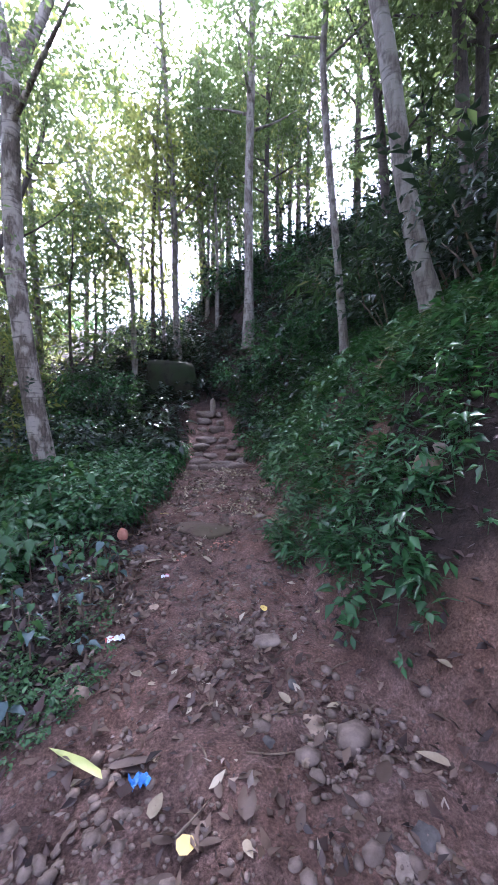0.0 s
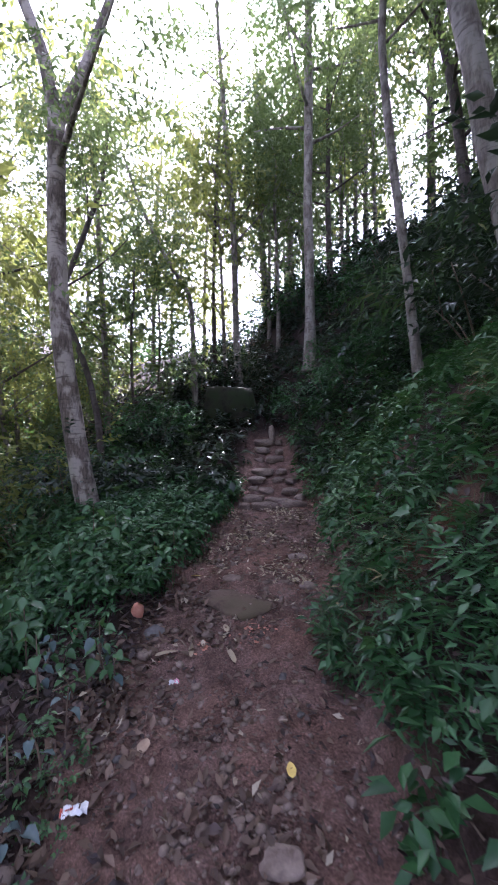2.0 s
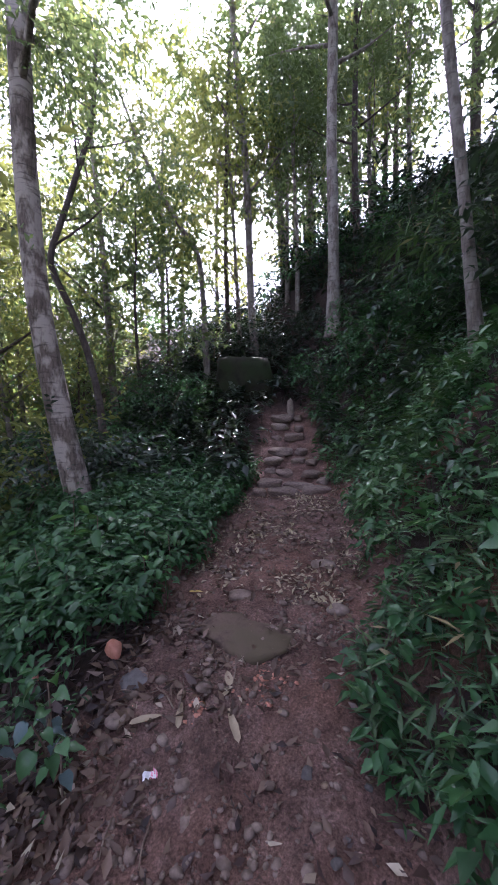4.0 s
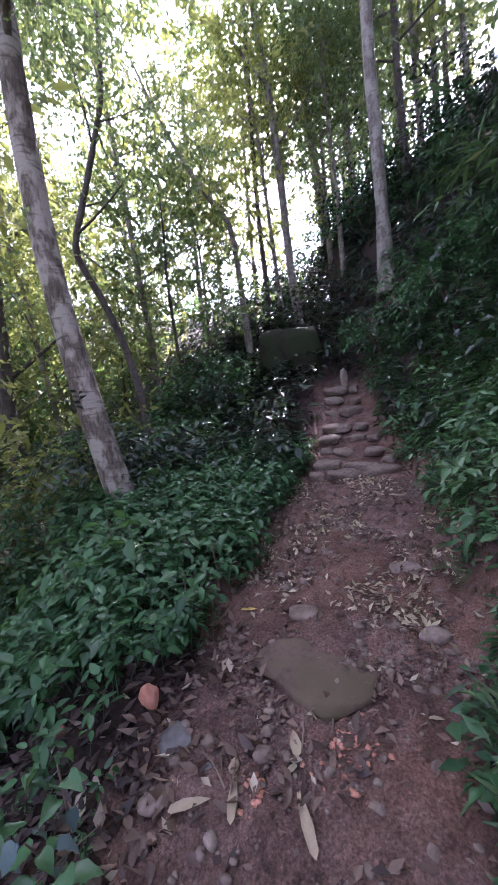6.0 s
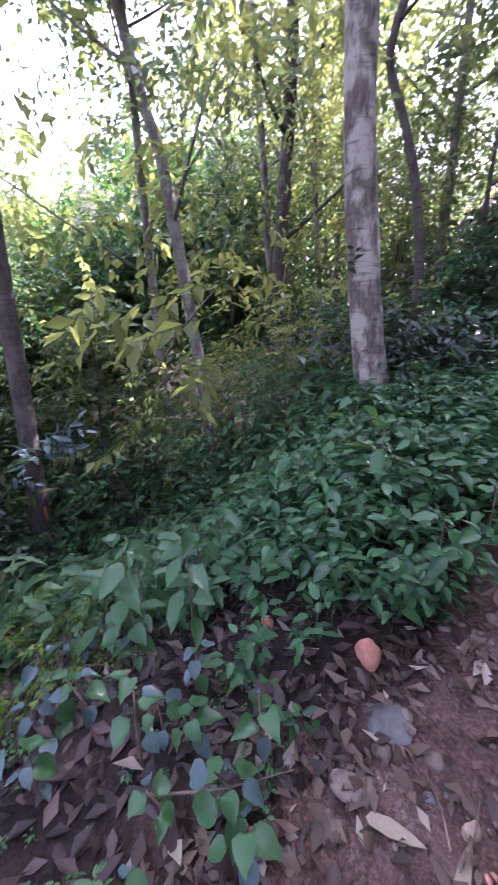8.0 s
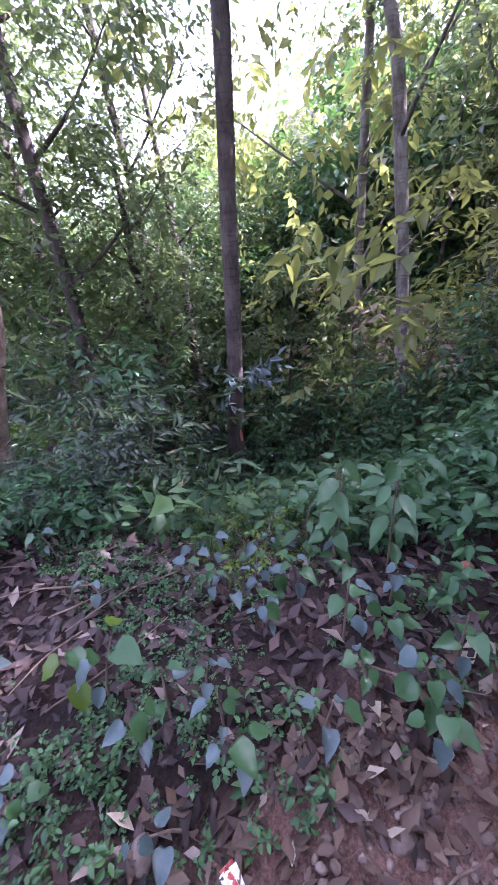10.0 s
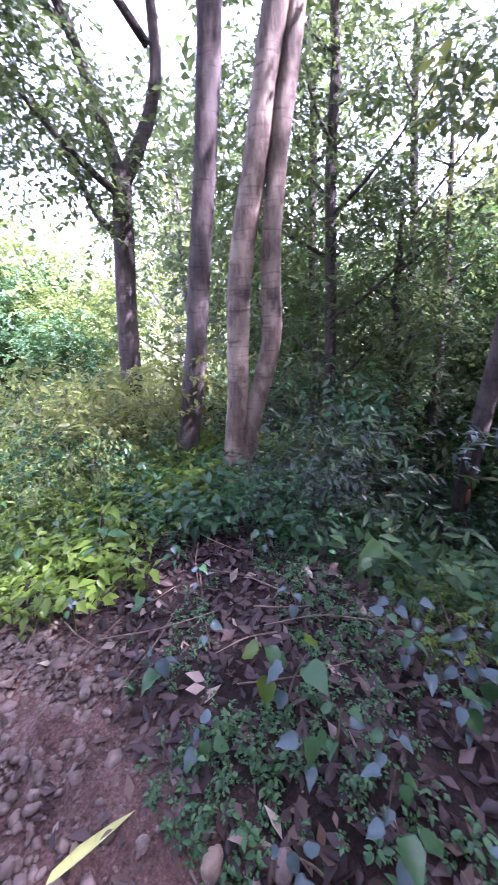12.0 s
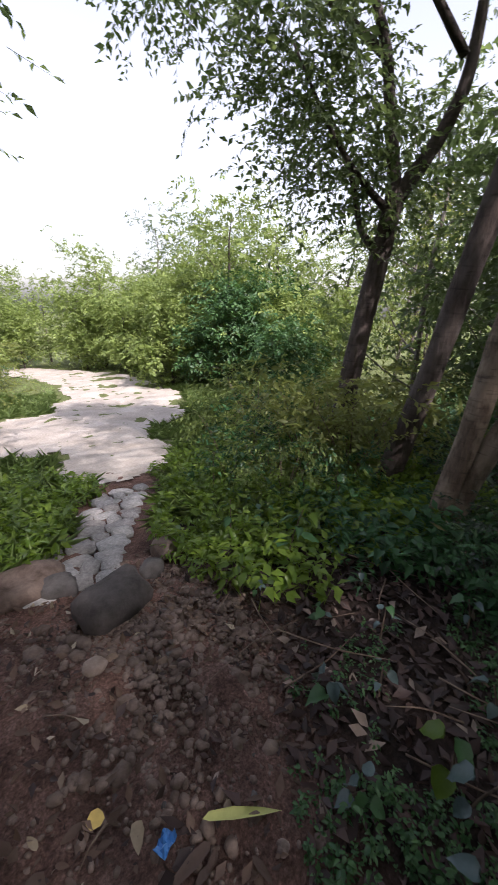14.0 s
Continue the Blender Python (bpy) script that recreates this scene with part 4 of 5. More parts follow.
cover("shade_herbs", "dark green herbs in the shade below the trees", HERBS_FAR, on_land(900, -3.8, -1.9, -0.9, 1.7, lambda x, y: 0.7 * smooth(-2.0, -2.6, x + 0.15 * wobble(x, y, 0.7, 51)) * smooth(-0.3, 0.2, wobble(x, y, 0.8, 52) + 0.25 * (x < -2.3))), HERB, 0.4, 0.95)
# LIME in place of fern green: the verge's sunlight is in the leaf colour.
cover("verge_herbs", "low herbs on the verge, bright yellow-green to look sunlit", HERBS_FAR, on_land(7000, -5.0, 2.5, -4.5, 1.2, lambda x, y: verge(x, y) * (1 - 0.7 * smooth(-2.5, -4, y))), LIME, 0.4, 0.9)
cover("verge_plants", "sunlit pale green weeds along the road", HERBS_FAR, on_land(4200, -14, 12, -30, -5, lambda x, y: 0.8 * (road_edge(x, y) > 0.1)), GRASS, 0.35, 0.9)
cover("grass", "green grass along the road and verge", TUFTS, on_land(9000, -10, 4, -16, -0.5, lambda x, y: verge(x, y)), GRASS, 0.6, 1.5, 0.2)
cover("leaf_litter", "brown fallen leaves over the forest floor", LITTER, on_land(17000, -4.2, 2.2, -0.3, 4.2, lambda x, y: 0.05 + 0.95 * (off_trail(x, y)[1] > 0.05) * smooth(0.1, 0.7, y) + 0.3 * (off_trail(x, y)[0] > 0.05)), DAMP, 0.5, 1.25, 0.35, -0.008)
cover("leaf_scraps", "small scraps of dry leaf trodden into the clay", LITTER, on_land(9500, -1.4, 0.9, -0.3, 8, lambda x, y: (0.25 + 0.75 * smooth(0.0, 0.5, wobble(x, y, 0.8, 41))) * (off_trail(x, y)[0] + off_trail(x, y)[1] < 0.2)), DRY, 0.28, 0.95, 0.4, -0.008)


cover("trodden_leaves", "dark broken leaves and bark crumbs strewn over the clay", LITTER, on_land(1900, -1.5, 0.9, -0.2, 3.2, lambda x, y: (off_trail(x, y)[0] + off_trail(x, y)[1] < 0.2) * (0.25 + 0.75 * smooth(-0.1, 0.4, wobble(x, y, 0.5, 54)))), DAMP, 0.2, 0.7, 0.45, -0.008)
cover("leaf_drift", "drift of pale dry leaves below the steps", LITTER, on_land(3400, -1.7, 0.4, 4.3, 7.8, lambda x, y: (off_trail(x, y)[0] + off_trail(x, y)[1] < 0.25) * smooth(-0.3, 0.4, wobble(x, y, 0.7, 44))), DRY_PALE, 0.3, 0.9, 0.4, -0.01)
cover("edge_litter", "dark damp leaves at the trail's edge", LITTER, on_land(1400, -1.6, -0.7, 2.0, 4.4, lambda x, y: (off_trail(x, y)[1] > -0.05) * smooth(0.35, 0.05, np.abs(x - trail_x(y) + trail_half(y)))), DRY, 0.5, 1.2, 0.4, -0.008)


# ---- stones ----
def rock_mesh(name, seed, mat, size, rough=0.16, square=0.0, detail=3):
    bm = bmesh.new()
    bmesh.ops.create_icosphere(bm, subdivisions=detail, radius=1.0)
    off = Vector((seed * 3.7, seed * 1.3, 0))
    for v in bm.verts:
        d = v.co.normalized()
        if square:
            m = max(abs(d.x), abs(d.y), abs(d.z))
            d = d.lerp(d / m, square)
        k = 1 + rough * noise.noise(v.co * 1.3 + off) * 1.6 + rough * 0.5 * noise.noise(v.co * 3.1 + off) + rough * 0.22 * noise.noise(v.co * 7.0 + off)
        v.co = Vector((d.x * size[0] / 2, d.y * size[1] / 2, d.z * size[2] / 2)) * k
    me = bpy.data.meshes.new(name)
    bm.to_mesh(me)
    bm.free()
    me.materials.append(mat)
    me.shade_smooth()
    return me


def rock(name, label, x, y, up, size, mat, seed, turn=0.0, rough=0.16, square=0.2, group="", tilt=0.0):
    ob = new(name, rock_mesh(name, seed, mat, size, rough, square))
    ob.matrix_basis = Matrix.Translation(lies(x, y, up)) @ Matrix.Rotation(turn, 4, "Z") @ Matrix.Rotation(tilt, 4, "X")
    return tagged(ob, label, "stone", group)


rock("boulder", "large dark mossy squared boulder above the stone steps", -2.7, 11.6, 2.62 - float(land(-2.7, 11.6)), (1.5, 1.0, 1.3), STONE_DARK, 3, 0.25, 0.08, 0.75)
rock("boulder", "rounded bluish-grey boulder at the foot of the trail", -0.62, 0.12, 0.06, (0.5, 0.34, 0.34), STONE_GREY, 5, 0.5, 0.12, 0.35)
rock("stone", "brown earthy rock beside the stone gutter", -0.12, -0.42, 0.04, (0.5, 0.4, 0.26), STONE, 6, 0.2, 0.18, 0.3)
rock("stone", "dark grey stone beside the gutter", -0.32, -0.3, 0.03, (0.22, 0.26, 0.2), STONE_GREY, 7, 1.2)
rock("stone", "pale rounded stone in the verge", -1.12, -0.42, 0.05, (0.22, 0.2, 0.2), STONE, 8, 0.4)
rock("stone", "grey stone half sunk in the verge", -0.95, -0.18, 0.03, (0.2, 0.18, 0.16), STONE_GREY, 9, 0.9)
rock("stone", "small pale flat stone on the clay", -0.45, 0.58, 0.015, (0.12, 0.1, 0.06), STONE_PALE, 10, 0.3)
rock("stone", "greenish flat slab sunk into the trail", -0.695, 4.2, -0.036, (0.62, 0.52, 0.125), STONE_MOSS, 31, -0.5, 0.2, 0.4)
rock("stone", "dark flat stone beside the greenish slab", -0.855, 4.58, 0.0, (0.2, 0.16, 0.07), STONE, 12, 0.2)
rock("stone", "tan stone lodged in the earthy bank", 1.03, 2.63, 0.05, (0.21, 0.17, 0.16), STONE_TAN, 13, 0.5)
rock("stone", "small pale stone lodged in the bank", 1.12, 2.66, 0.02, (0.09, 0.08, 0.08), STONE_PALE, 14, 0.0)
rock("stone", "pale square-edged stone flush with the clay", 0.104, 1.72, -0.016, (0.18, 0.17, 0.05), STONE_TAN, 15, 0.1, 0.08, 0.6)
rock("stone", "round brown stone flush with the clay", -0.07, 2.28, 0.0, (0.17, 0.13, 0.05), STONE, 16, 0.3)
rock("stone", "salmon-coloured stone beside the trail", -1.435, 3.7, 0.06, (0.1, 0.08, 0.125), STONE_RED, 17, 0.2)
rock("stone", "small salmon stone among the herbs", -1.875, 3.51, 0.02, (0.07, 0.06, 0.06), STONE_RED, 18, 0.9)
rock("stone", "dark sunken stone at the trail's edge", -1.255, 3.66, -0.03, (0.22, 0.18, 0.13), STONE_GREY, 20, 0.6)
rock("stone", "oval brownish pebble at the trail's edge", -1.215, 3.38, 0.02, (0.11, 0.08, 0.06), STONE, 21, 0.5)
rock("stone", "pale stone by the trail's edge", -1.11, 2.05, 0.015, (0.09, 0.07, 0.06), STONE, 22, 0.2)
rock("stone", "brown rounded stone at the trail's edge", -1.0, 1.85, 0.02, (0.09, 0.07, 0.09), STONE_TAN, 23, 0.2)
rock("stone", "flat grey stone in the clay", 0.41, 1.26, -0.015, (0.13, 0.1, 0.05), STONE_GREY, 24, 0.7)
rock("stone", "flat brown stone in the clay", -0.085, 4.5, 0.0, (0.18, 0.12, 0.08), STONE, 25, 0.7)
rock("stone", "small stone in the clay", 0.31, 1.17, -0.018, (0.1, 0.09, 0.05), STONE_PALE, 26, 0.1)
rock("stone", "brown stone in the clay", -0.235, 5.15, 0.0, (0.22, 0.14, 0.09), STONE, 27, 0.3)

fr = np.random.RandomState(31)
BITS = [rock_mesh("brick_fragment", 40 + k, STONE_RED, (0.026, 0.019, 0.006), 0.3, 0.5, 1) for k in range(3)]
for cx, cy, n, s in ((-0.48, 3.86, 34, 0.09), (-0.8, 3.55, 22, 0.055), (-1.1, 3.46, 16, 0.05), (-0.53, 3.73, 12, 0.1)):
    for k in range(n):
        x, y = cx + fr.normal(0, s * 0.7), cy + fr.normal(0, s)
        ob = tagged(new("brick_fragment", BITS[k % 3]), "crumbled salmon brick fragment pressed into the trail", "stone", "brick fragments")
        ob.matrix_basis = Matrix.Translation(lies(x, y, 0.003)) @ Matrix.Rotation(fr.uniform(0, 6.28), 4, "Z") @ Matrix.Scale(fr.uniform(0.4, 1.5), 4)

# rough stone steps, climbing to the boulder
steps = thing("stone_steps", lies(-1.2, 7.6), "rough flight of uneven brown-grey stone steps set into the clay", "steps")
STEP_ROCKS = [rock_mesh("stone", 60 + k, STONE, (1, 1, 1), 0.2, 0.45, 3) for k in range(5)]
for row in range(8):
    y = 7.55 + row * 0.40
    w, left = float(trail_half(y)) * (1.75 if row < 4 else 1.5), 0.0
    while left < w - 0.12:
        wide = min(fr.uniform(0.2, 0.55), w - left)
        x = float(trail_x(y)) - w / 2 + left + wide / 2
        ob = part("stone", STEP_ROCKS[fr.randint(5)], steps)
        place = Vector((x, y + fr.uniform(-0.17, 0.17), float(trail_z(y)) + 0.03 + fr.uniform(-0.05, 0.035))) - steps.location
        ob.matrix_basis = Matrix.Translation(place) @ Matrix.Rotation(fr.uniform(-0.5, 0.5), 4, "Z") @ Matrix.Rotation(fr.uniform(-0.15, 0.15), 4, "X") @ Matrix.Diagonal((wide * 0.98, fr.uniform(0.22, 0.36), fr.uniform(0.12, 0.2), 1))
        left += wide + fr.choice([0.01, 0.04, 0.16])

# worn stone gutter that leads down to the road
gutter = thing("stone_gutter", lies(-0.8, -1.2), "worn pale stone slabs of a shallow gutter beside the boulder", "gutter")
SLABS = [rock_mesh("slab", 80 + k, CONCRETE, (1, 1, 1), 0.12, 0.75, 2) for k in range(4)]
for k in range(12):
    y = -0.3 - k * 0.19
    cx = float(np.interp(y, [-2.6, -0.3], [-1.25, -0.42]))
    left = -0.3
    while left < 0.26:
        wide = fr.uniform(0.13, 0.3)
        ob = part("slab", SLABS[fr.randint(4)], gutter)
        x = cx + left + wide / 2
        ob.matrix_basis = Matrix.Translation(Vector(lies(x, y + fr.uniform(-0.03, 0.03), 0.0 + fr.uniform(-0.012, 0.012))) - gutter.location) @ Matrix.Rotation(fr.uniform(-0.4, 0.4), 4, "Z") @ Matrix.Diagonal((wide, fr.uniform(0.16, 0.21), 0.09, 1))
        left += wide + 0.015

# pebbles and grit
STONELETS = [rock_mesh("stone", 130 + k, m, (0.075, 0.055, 0.045), 0.22, 0.35, 2) for k, m in enumerate((STONE, STONE_GREY, STONE, STONE_TAN))]
n_small = 0
while n_small < 115:
    x, y = (fr.normal(-0.75, 0.35), fr.normal(0.45, 0.35)) if n_small < 34 else (fr.uniform(-1.3, 0.9), fr.uniform(0.3, 6.5))
    if sum(off_trail(np.array(x), np.array(y))) > 0.12 or float(wobble(x, y, 0.7, 47)) < -0.1 and n_small >= 34:
        continue
    k = fr.randint(4)
    ob = tagged(new("stone", STONELETS[k]), ("small brown stone bedded in the clay", "small grey stone bedded in the clay", "small brown stone bedded in the clay", "small tan stone bedded in the clay")[k], "stone", "small stones on the trail")
    ob.matrix_basis = Matrix.Translation(lies(x, y, 0.002)) @ Matrix.Rotation(fr.uniform(0, 6.28), 4, "Z") @ Matrix.Scale(fr.uniform(0.35, 1.0) ** 1.3, 4)
    n_small += 1
PEBBLE = []
for k in range(4):
    me = rock_mesh("pebble", 90 + k, STONE, (0.034, 0.026, 0.016), 0.2, 0.3, 1)
    PEBBLE.append((np.array([v.co for v in me.vertices]), np.array([p.vertices for p in me.polygons])))
pb = on_land(26000, -1.6, 1.2, -0.6, 8, lambda x, y: (off_trail(x, y)[0] + off_trail(x, y)[1] < 0.15) * (0.16 + 0.7 * smooth(0.05, 0.6, wobble(x, y, 0.6, 43)) + 0.9 * (np.hypot(x + 0.95, y - 0.35) < 0.55)))
pb[:, 2] += 0.004
v, t = spread(PEBBLE, pb, rng.uniform(0, 6.28, len(pb)), rng.lognormal(-0.6, 0.6, len(pb)))
tagged(new("pebbles", fast_mesh("pebbles", v, t, STONE)), "small brown-grey pebbles scattered in the trodden clay", "pebbles", "", "stuff")

gv = on_land(5200, -1.6, 0.1, -0.2, 1.7, lambda x, y: smooth(0.95, 0.2, np.hypot((x + 0.85) * 1.1, y - 0.65)))
gv[:, 2] += 0.006
v, t = spread(PEBBLE, gv, rng.uniform(0, 6.28, len(gv)), rng.lognormal(-0.25, 0.5, len(gv)))
tagged(new("gravel", fast_mesh("gravel", v, t, STONE)), "brown-grey gravel spilled below the bluish boulder", "gravel", "", "stuff")

# ---- single plants with broad leaves ----
BIG_LEAF = {}
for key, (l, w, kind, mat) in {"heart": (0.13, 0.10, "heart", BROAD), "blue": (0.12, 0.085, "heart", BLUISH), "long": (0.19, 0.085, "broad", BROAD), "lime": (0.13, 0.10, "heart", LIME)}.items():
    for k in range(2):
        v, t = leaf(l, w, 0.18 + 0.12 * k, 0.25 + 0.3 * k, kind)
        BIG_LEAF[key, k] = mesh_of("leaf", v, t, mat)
pr = np.random.RandomState(51)


def broad_plant(x, y, height, n, keys, label, size=1.0, lean=(0.0, 0.0)):
    ob = thing("broadleaf_plant", lies(x, y), label, "plant", "broad-leaved plants beside the trail")
    tip = np.array([lean[0] + pr.normal(0, 0.04), lean[1] + pr.normal(0, 0.04), height])
    v, f = tube([(0, 0, -0.04), tip * (0.4, 0.4, 0.55), tip], [0.006, 0.005, 0.003], 5)
    part("stem", mesh_of("stem", v, f, TWIG), ob)
    for k in range(n):
        u, a = 0.3 + 0.7 * (k + 1) / n, k * 2.4 + pr.uniform(-0.5, 0.5)
        reach = size * pr.uniform(0.02, 0.09)
        at = Vector((*(tip[:2] * u), tip[2] * u)) + Vector((math.cos(a) * reach, math.sin(a) * reach, 0.02))
        lf = part("leaf", BIG_LEAF[keys[pr.randint(len(keys))], pr.randint(2)], ob)
        lf.matrix_basis = Matrix.Translation(at) @ Euler((pr.uniform(-0.5, 0.5), pr.uniform(-0.25, 0.8), a)).to_matrix().to_4x4() @ Matrix.Scale(size * pr.uniform(0.65, 1.2), 4)


for x, y, h, n, size in ((-1.88, 4.5, 0.55, 9, 1.15), (-1.55, 4.75, 0.4, 8, 1.0), (-1.35, 4.35, 0.35, 8, 0.9), (-2.1, 4.1, 0.45, 9, 1.0), (-1.75, 3.95, 0.35, 8, 0.9), (-1.28, 4.65, 0.38, 7, 1.1), (-2.3, 4.7, 0.6, 9, 1.1), (-2.6, 4.2, 0.5, 9, 1.1), (-2.4, 3.6, 0.5, 9, 1.15), (-2.75, 3.2, 0.5, 9, 1.15), (-2.9, 2.85, 0.45, 9, 1.1)):
    broad_plant(x - 0.23, y, h, n, ("long", "long", "heart"), "broad green-leaved plant standing above the herbs", size * 0.85)
for x, y, h, n, size in ((-2.2, 2.95, 0.72, 13, 1.1), (-2.4, 3.05, 0.62, 12, 1.1), (-2.05, 3.2, 0.55, 11, 1.0), (-2.55, 2.85, 0.6, 12, 1.0), (-2.3, 3.35, 0.6, 12, 1.1), (-2.65, 3.15, 0.6, 12, 1.1)):
    broad_plant(x, y, h, n, ("long", "heart", "long"), "tall plant with large pale green leaves at the gully's rim", size * 0.78)
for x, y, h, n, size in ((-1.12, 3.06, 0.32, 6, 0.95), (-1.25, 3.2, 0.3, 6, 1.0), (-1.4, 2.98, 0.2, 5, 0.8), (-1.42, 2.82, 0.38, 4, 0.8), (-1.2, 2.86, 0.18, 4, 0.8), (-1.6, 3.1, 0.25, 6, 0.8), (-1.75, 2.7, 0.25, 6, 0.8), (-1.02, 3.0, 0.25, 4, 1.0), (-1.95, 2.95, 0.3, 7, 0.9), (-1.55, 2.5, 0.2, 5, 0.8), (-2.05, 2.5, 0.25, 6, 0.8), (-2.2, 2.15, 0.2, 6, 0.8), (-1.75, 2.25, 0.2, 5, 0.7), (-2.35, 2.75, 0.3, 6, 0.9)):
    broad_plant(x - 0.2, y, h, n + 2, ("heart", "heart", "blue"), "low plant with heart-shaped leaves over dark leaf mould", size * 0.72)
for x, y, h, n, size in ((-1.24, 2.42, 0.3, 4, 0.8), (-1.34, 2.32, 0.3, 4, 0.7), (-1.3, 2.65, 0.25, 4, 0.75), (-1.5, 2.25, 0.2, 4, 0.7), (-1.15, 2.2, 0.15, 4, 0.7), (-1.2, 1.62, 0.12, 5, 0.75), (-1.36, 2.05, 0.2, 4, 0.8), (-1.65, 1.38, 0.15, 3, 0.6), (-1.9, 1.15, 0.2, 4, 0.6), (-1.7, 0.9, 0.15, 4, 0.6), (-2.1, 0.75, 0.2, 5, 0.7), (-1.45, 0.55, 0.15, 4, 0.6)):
    broad_plant(x, y, h, n, ("blue", "blue", "heart"), "low plant with mostly bluish-grey leaves", size * 0.8)
broad_plant(-1.52, 1.86, 0.36, 5, ("lime", "heart", "blue"), "young plant with large green leaves and a red stalk", 0.8, (0.02, 0.05))
broad_plant(-1.6, 1.78, 0.26, 4, ("lime", "heart"), "young plant with large green leaves", 0.75)
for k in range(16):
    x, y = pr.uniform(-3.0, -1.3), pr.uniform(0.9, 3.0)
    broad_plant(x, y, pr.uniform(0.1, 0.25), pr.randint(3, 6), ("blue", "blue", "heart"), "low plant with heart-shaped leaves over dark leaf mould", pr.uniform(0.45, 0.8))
for k in range(16):
    x, y = pr.uniform(-4.0, -1.6), pr.uniform(-2.6, 0.3)
    broad_plant(x, y, pr.uniform(0.3, 0.6), pr.randint(6, 9), ("lime", "heart", "long"), "leafy green plant on the sunlit verge", pr.uniform(0.6, 0.9))

# bush at the gully's edge with sunlight in its leaf colour, shrubs round the trees, a leafy branch on the dark tree
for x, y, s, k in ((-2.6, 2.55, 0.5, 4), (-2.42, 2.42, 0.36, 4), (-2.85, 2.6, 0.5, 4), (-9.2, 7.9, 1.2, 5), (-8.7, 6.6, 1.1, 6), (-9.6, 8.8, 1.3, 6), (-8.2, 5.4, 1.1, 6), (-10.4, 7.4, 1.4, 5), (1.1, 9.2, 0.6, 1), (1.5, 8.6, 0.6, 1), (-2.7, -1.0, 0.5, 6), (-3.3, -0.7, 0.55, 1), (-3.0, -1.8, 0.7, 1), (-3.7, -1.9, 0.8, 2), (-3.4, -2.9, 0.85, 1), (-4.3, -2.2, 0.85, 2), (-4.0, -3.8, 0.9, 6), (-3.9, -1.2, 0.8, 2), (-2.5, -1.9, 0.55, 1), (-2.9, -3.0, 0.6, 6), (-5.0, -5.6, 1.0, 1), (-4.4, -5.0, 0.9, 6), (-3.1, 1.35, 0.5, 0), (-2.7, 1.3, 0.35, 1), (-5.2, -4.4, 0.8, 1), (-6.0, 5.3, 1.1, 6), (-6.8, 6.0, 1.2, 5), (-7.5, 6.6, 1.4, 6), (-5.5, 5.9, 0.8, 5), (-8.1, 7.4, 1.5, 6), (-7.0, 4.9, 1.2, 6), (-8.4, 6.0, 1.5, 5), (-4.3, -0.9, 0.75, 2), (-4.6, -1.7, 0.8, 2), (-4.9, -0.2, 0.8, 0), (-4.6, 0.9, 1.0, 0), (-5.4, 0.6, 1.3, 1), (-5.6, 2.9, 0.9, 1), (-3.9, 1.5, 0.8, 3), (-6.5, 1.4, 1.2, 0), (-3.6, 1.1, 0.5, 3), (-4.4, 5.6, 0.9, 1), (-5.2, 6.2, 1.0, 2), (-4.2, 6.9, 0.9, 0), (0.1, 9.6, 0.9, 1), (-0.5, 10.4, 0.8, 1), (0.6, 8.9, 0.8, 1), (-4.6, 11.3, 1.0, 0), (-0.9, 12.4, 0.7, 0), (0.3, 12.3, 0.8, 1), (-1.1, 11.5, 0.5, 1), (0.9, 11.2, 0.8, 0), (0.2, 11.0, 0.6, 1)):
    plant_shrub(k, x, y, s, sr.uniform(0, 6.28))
mark = part("paint_mark", rock_mesh("paint_mark", 120, ORANGE_MARK, (0.05, 0.05, 0.26), 0.15, 0.3, 2), marked, "salmon paint mark on dark bark")
mark.location = Vector((-5.98, 2.6, -1.1)) - marked.location
v, f = tube([(-6.05, 2.55, -0.4), (-5.8, 2.8, -0.05), (-5.5, 3.0, 0.2)], [0.02, 0.014, 0.006], 5, 0, 3)
part("branch", mesh_of("branch", v - np.array(marked.location), f, BARK_DARK), marked)
bp = np.array([(-5.75, 2.8, 0.05), (-5.6, 2.95, 0.15), (-5.55, 2.75, 0.0), (-5.7, 2.6, -0.15), (-5.5, 3.05, 0.2), (-5.85, 2.65, -0.1), (-5.45, 2.9, 0.1), (-5.65, 3.05, 0.05), (-5.9, 2.5, -0.35), (-5.8, 2.35, -0.4)]) - np.array(marked.location)
v, t = spread([spray(pr, 8, 0.3, 0.15, 0.42, True)], bp, pr.uniform(-1, 1.6, 10), pr.uniform(0.7, 1.2, 10), pr.normal(0, 0.4, (10, 2)))
part("foliage", fast_mesh("foliage", v, t, BLUISH), marked, "pale leafy side branch")
# Sunlit leaves above the steps, put in as one pale upright stone.
rock("stone", "pale whitish stone standing in for sunlit leaves at the top of the steps", -1.3, 10.5, 0.18, (0.16, 0.14, 0.5), STONE_PALE, 28, 0.3)

# ---- fallen leaves, twigs and scraps lying on the trail ----
FALLEN = []
for k, (l, w, mat) in enumerate([(0.1, 0.042, DRY), (0.085, 0.04, DRY_PALE), (0.12, 0.036, DRY), (0.075, 0.036, DRY), (0.11, 0.05, DRY_PALE)]):
    v, t = leaf(l, w, 0.12 + 0.08 * k % 0.3, 0.1 - 0.12 * (k % 3), "oval")
    FALLEN.append(mesh_of("fallen_leaf", v - np.array([l / 2, 0, 0]), t, mat))
lr = np.random.RandomState(61)
placed = 0
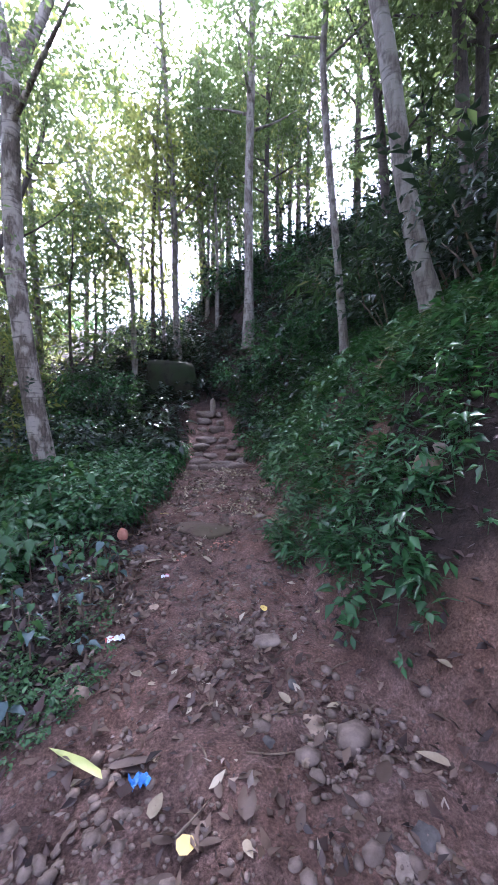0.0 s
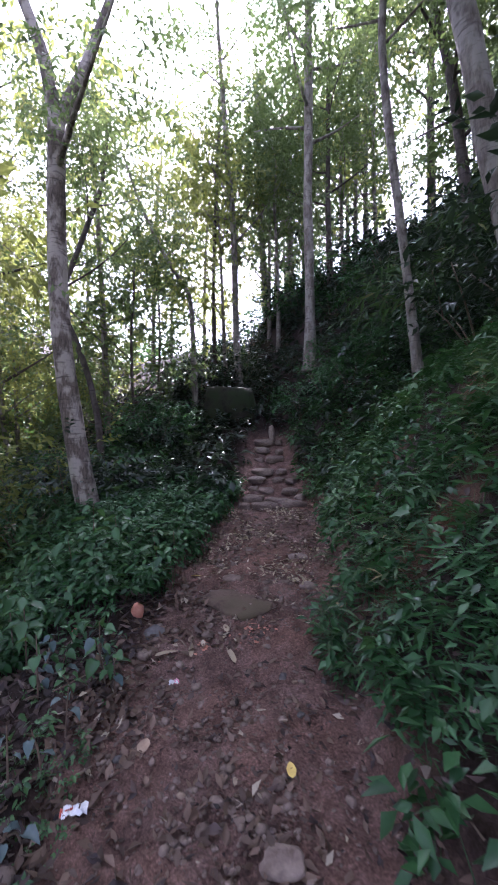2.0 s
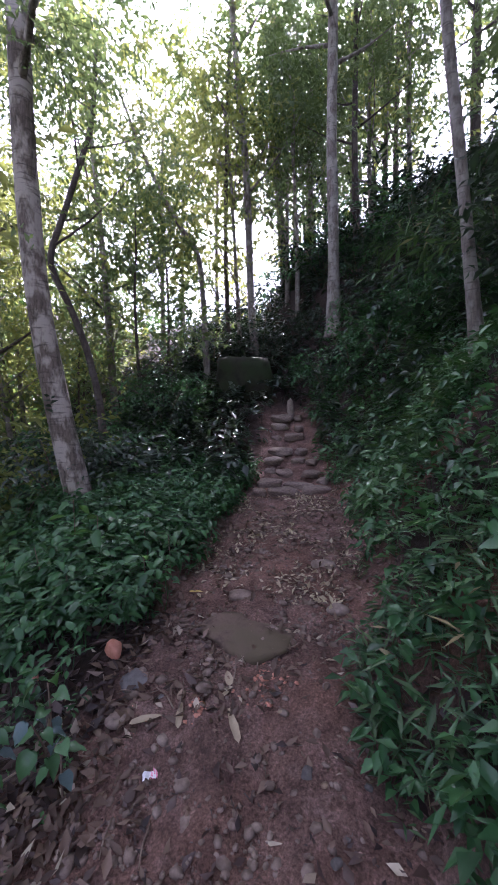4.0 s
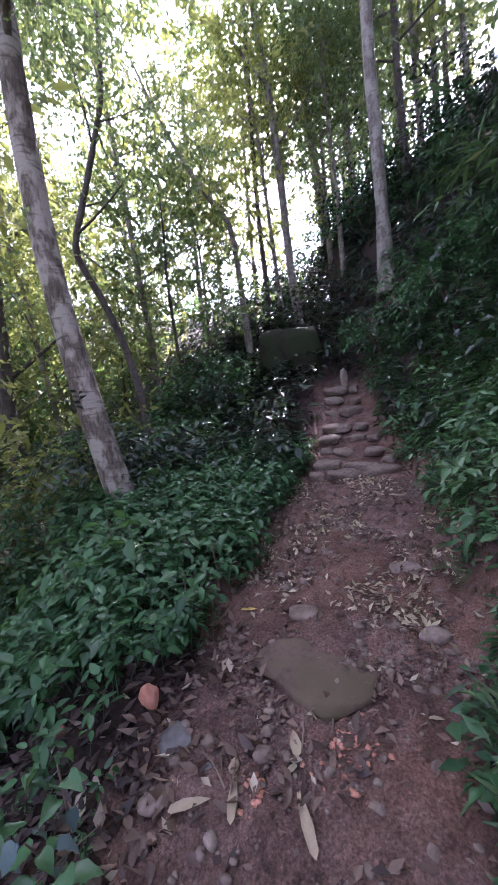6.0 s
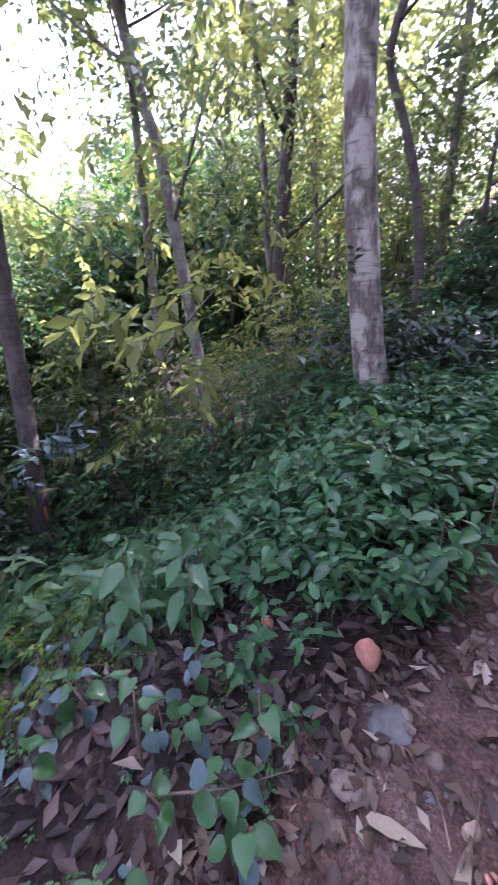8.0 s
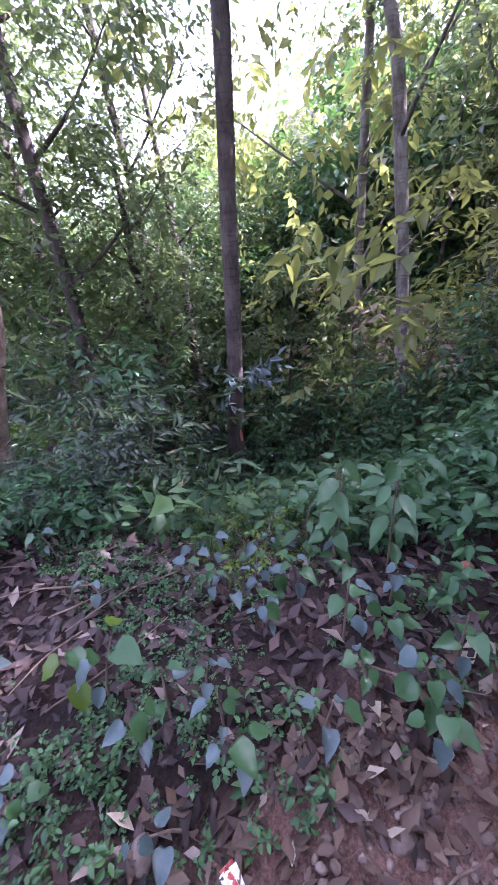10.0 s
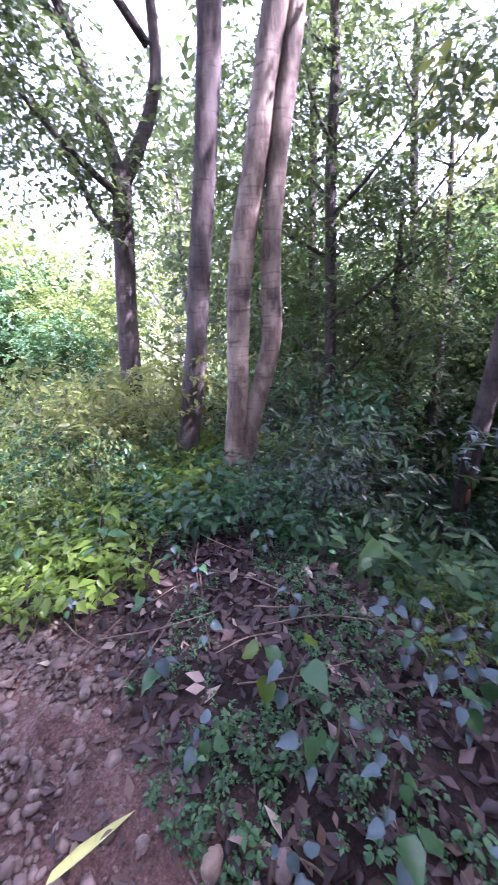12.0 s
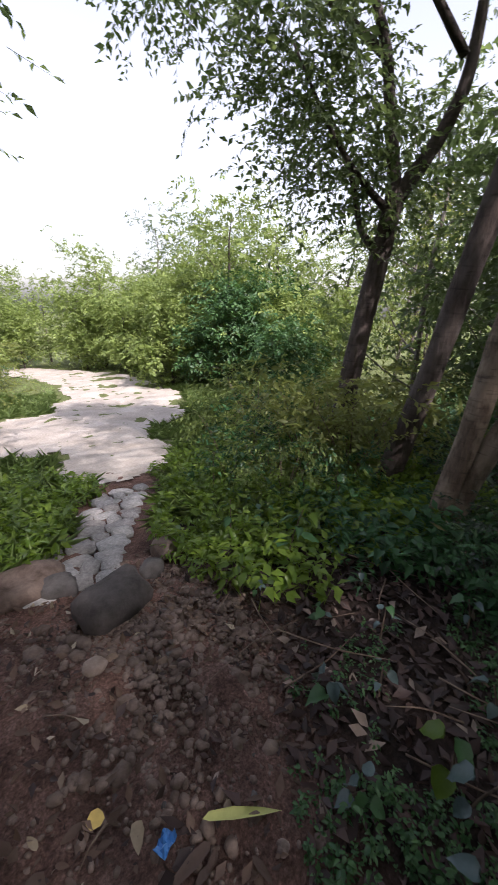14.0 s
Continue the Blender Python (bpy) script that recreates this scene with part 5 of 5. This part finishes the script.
while placed < 300:
    x, y = lr.uniform(-1.5, 1.0), lr.uniform(0.2, 6.5)
    r_, l_ = off_trail(np.array(x), np.array(y))
    if r_ + l_ > 0.25 or lr.uniform() > 0.25 + 0.75 * float(smooth(-0.1, 0.6, wobble(x, y, 0.9, 62))):
        continue
    k = lr.choice(5, p=[0.4, 0.06, 0.24, 0.28, 0.02])
    ob = tagged(new("fallen_leaf", FALLEN[k]), "pale dry fallen leaf on the clay" if k in (1, 4) else "brown dry fallen leaf on the clay", "leaf", "fallen leaves")
    ob.matrix_basis = Matrix.Translation(lies(x, y, 0.012)) @ Euler((lr.normal(0, 0.2), lr.normal(0, 0.15), lr.uniform(0, 6.28))).to_matrix().to_4x4() @ Matrix.Scale(lr.uniform(0.35, 0.85), 4)
    placed += 1


def lone_leaf(x, y, l, w, mat, turn, label, droop=0.05, fold=0.2, up=0.012):
    v, t = leaf(l, w, fold, droop, "blade")
    ob = new("fallen_leaf", mesh_of("fallen_leaf", v - np.array([l / 2, 0, 0]), t, mat))
    ob.matrix_basis = Matrix.Translation(lies(x, y, up)) @ Matrix.Rotation(turn, 4, "Z")
    tagged(ob, label, "leaf")


lone_leaf(-0.84, 1.47, 0.3, 0.04, HUSK, 2.72, "long yellow-green curled leaf on the clay", -0.2, 0.5, 0.02)
lone_leaf(-0.62, 1.5, 0.2, 0.045, DRY, 0.25, "long olive-brown dry leaf on the clay")
lone_leaf(-0.36, 1.22, 0.075, 0.065, DRY_YELLOW, 0.4, "bright yellow fallen leaf on the clay", 0.0, 0.06, 0.014)
lone_leaf(0.0, 1.88, 0.1, 0.045, DRY_PALE, 2.1, "pale cream fallen leaf on the clay")
lone_leaf(-0.79, 2.04, 0.09, 0.05, DRY_PALE, 2.6, "pale cream fallen leaf on the clay")
lone_leaf(-0.49, 1.34, 0.1, 0.05, DRY_PALE, 1.4, "tan fallen leaf on the clay")
lone_leaf(-0.17, 1.35, 0.15, 0.07, DRY, 1.5, "dark brown fallen leaf on the clay")
lone_leaf(0.57, 1.54, 0.13, 0.05, DRY_PALE, 2.6, "tan fallen leaf on the clay")
lone_leaf(0.35, 1.46, 0.12, 0.06, DRY, 1.0, "brown fallen leaf on the clay")
lone_leaf(0.74, 1.8, 0.08, 0.05, DRY_PALE, 2.0, "pale fallen leaf below the bank")
lone_leaf(-0.895, 3.5, 0.22, 0.04, DRY_PALE, 1.9, "long pale dry blade leaf on the trail")
lone_leaf(-0.595, 3.5, 0.26, 0.045, DRY_PALE, 2.1, "long pale dry blade leaf on the trail")
lone_leaf(-1.055, 3.42, 0.18, 0.05, DRY_PALE, 0.6, "tan fallen leaf at the trail's edge")
lone_leaf(-1.215, 4.5, 0.12, 0.035, DRY_YELLOW, 0.3, "yellow fallen leaf at the trail's edge")
lone_leaf(-0.865, 4.62, 0.2, 0.06, DRY, 0.4, "brown fallen leaf on the trail")
lone_leaf(-0.695, 3.74, 0.14, 0.05, DRY_PALE, 2.0, "pale fallen leaf on the trail")
lone_leaf(-0.08, 2.7, 0.1, 0.05, DRY_YELLOW, 1.8, "yellow fallen leaf on the trail")
lone_leaf(-0.86, 2.7, 0.11, 0.07, STONE_TAN, 1.8, "orange-brown fallen leaf at the trail's edge")


def scrap(name, label, x, y, size, mats, seed, turn):
    """A crumpled wrapper: a creased film in one or two colours."""
    ob = thing(name, lies(x, y, 0.005), label, "litter")
    r = np.random.RandomState(seed)
    for k, mat in enumerate(mats):
        bm = bmesh.new()
        bmesh.ops.create_grid(bm, x_segments=7, y_segments=5, size=0.5)
        for v in bm.verts:
            v.co = Vector((v.co.x * size[0] / (1 + k) + k * size[0] * 0.35, v.co.y * size[1] * (1 - 0.2 * k), 0.012 + abs(r.normal(0, 0.013)) + 0.02 * (0.25 - v.co.y ** 2)))
        me = bpy.data.meshes.new("film")
        bm.to_mesh(me)
        bm.free()
        me.materials.append(mat)
        solid = part("film", me, ob).modifiers.new("thickness", "SOLIDIFY")
        solid.thickness = 0.0015
    ob.rotation_euler = (0, 0, turn)


scrap("wrapper", "crumpled white wrapper with a red end at the trail's edge", -1.0, 2.33, (0.105, 0.055), (WHITE_FILM, RED_FILM), 71, 3.6)
scrap("wrapper", "crumpled pink and white wrapper on the clay", -0.9, 3.18, (0.06, 0.035), (WHITE_FILM, PINK_FILM), 72, 0.4)
scrap("plastic_scrap", "small torn blue plastic scrap on the clay", -0.57, 1.41, (0.07, 0.05), (BLUE_FILM,), 73, 0.6)

for k in range(34):
    if k < 16:
        x, y, l = lr.uniform(-1.2, 0.7), lr.uniform(0.6, 6.0), lr.uniform(0.08, 0.3)
    else:
        x, y, l = lr.uniform(-2.6, -1.1), lr.uniform(0.4, 3.2), lr.uniform(0.2, 0.7)
    a, up = lr.uniform(0, 6.28), 0.012 if k < 16 else 0.06
    d = np.array([math.cos(a), math.sin(a)]) * l / 2
    pts = [(-d[0], -d[1], float(land(x - d[0], y - d[1]) - land(x, y)) + up), (d[1] * 0.12, -d[0] * 0.12, up + 0.01), (d[0], d[1], float(land(x + d[0], y + d[1]) - land(x, y)) + up)]
    v, f = tube(pts, [0.005, 0.004, 0.002], 5, 0.1, k)
    ob = tagged(new("twig", mesh_of("twig", v, f, TWIG)), "thin dry brown twig lying on the ground", "twig", "fallen twigs")
    ob.location = lies(x, y)
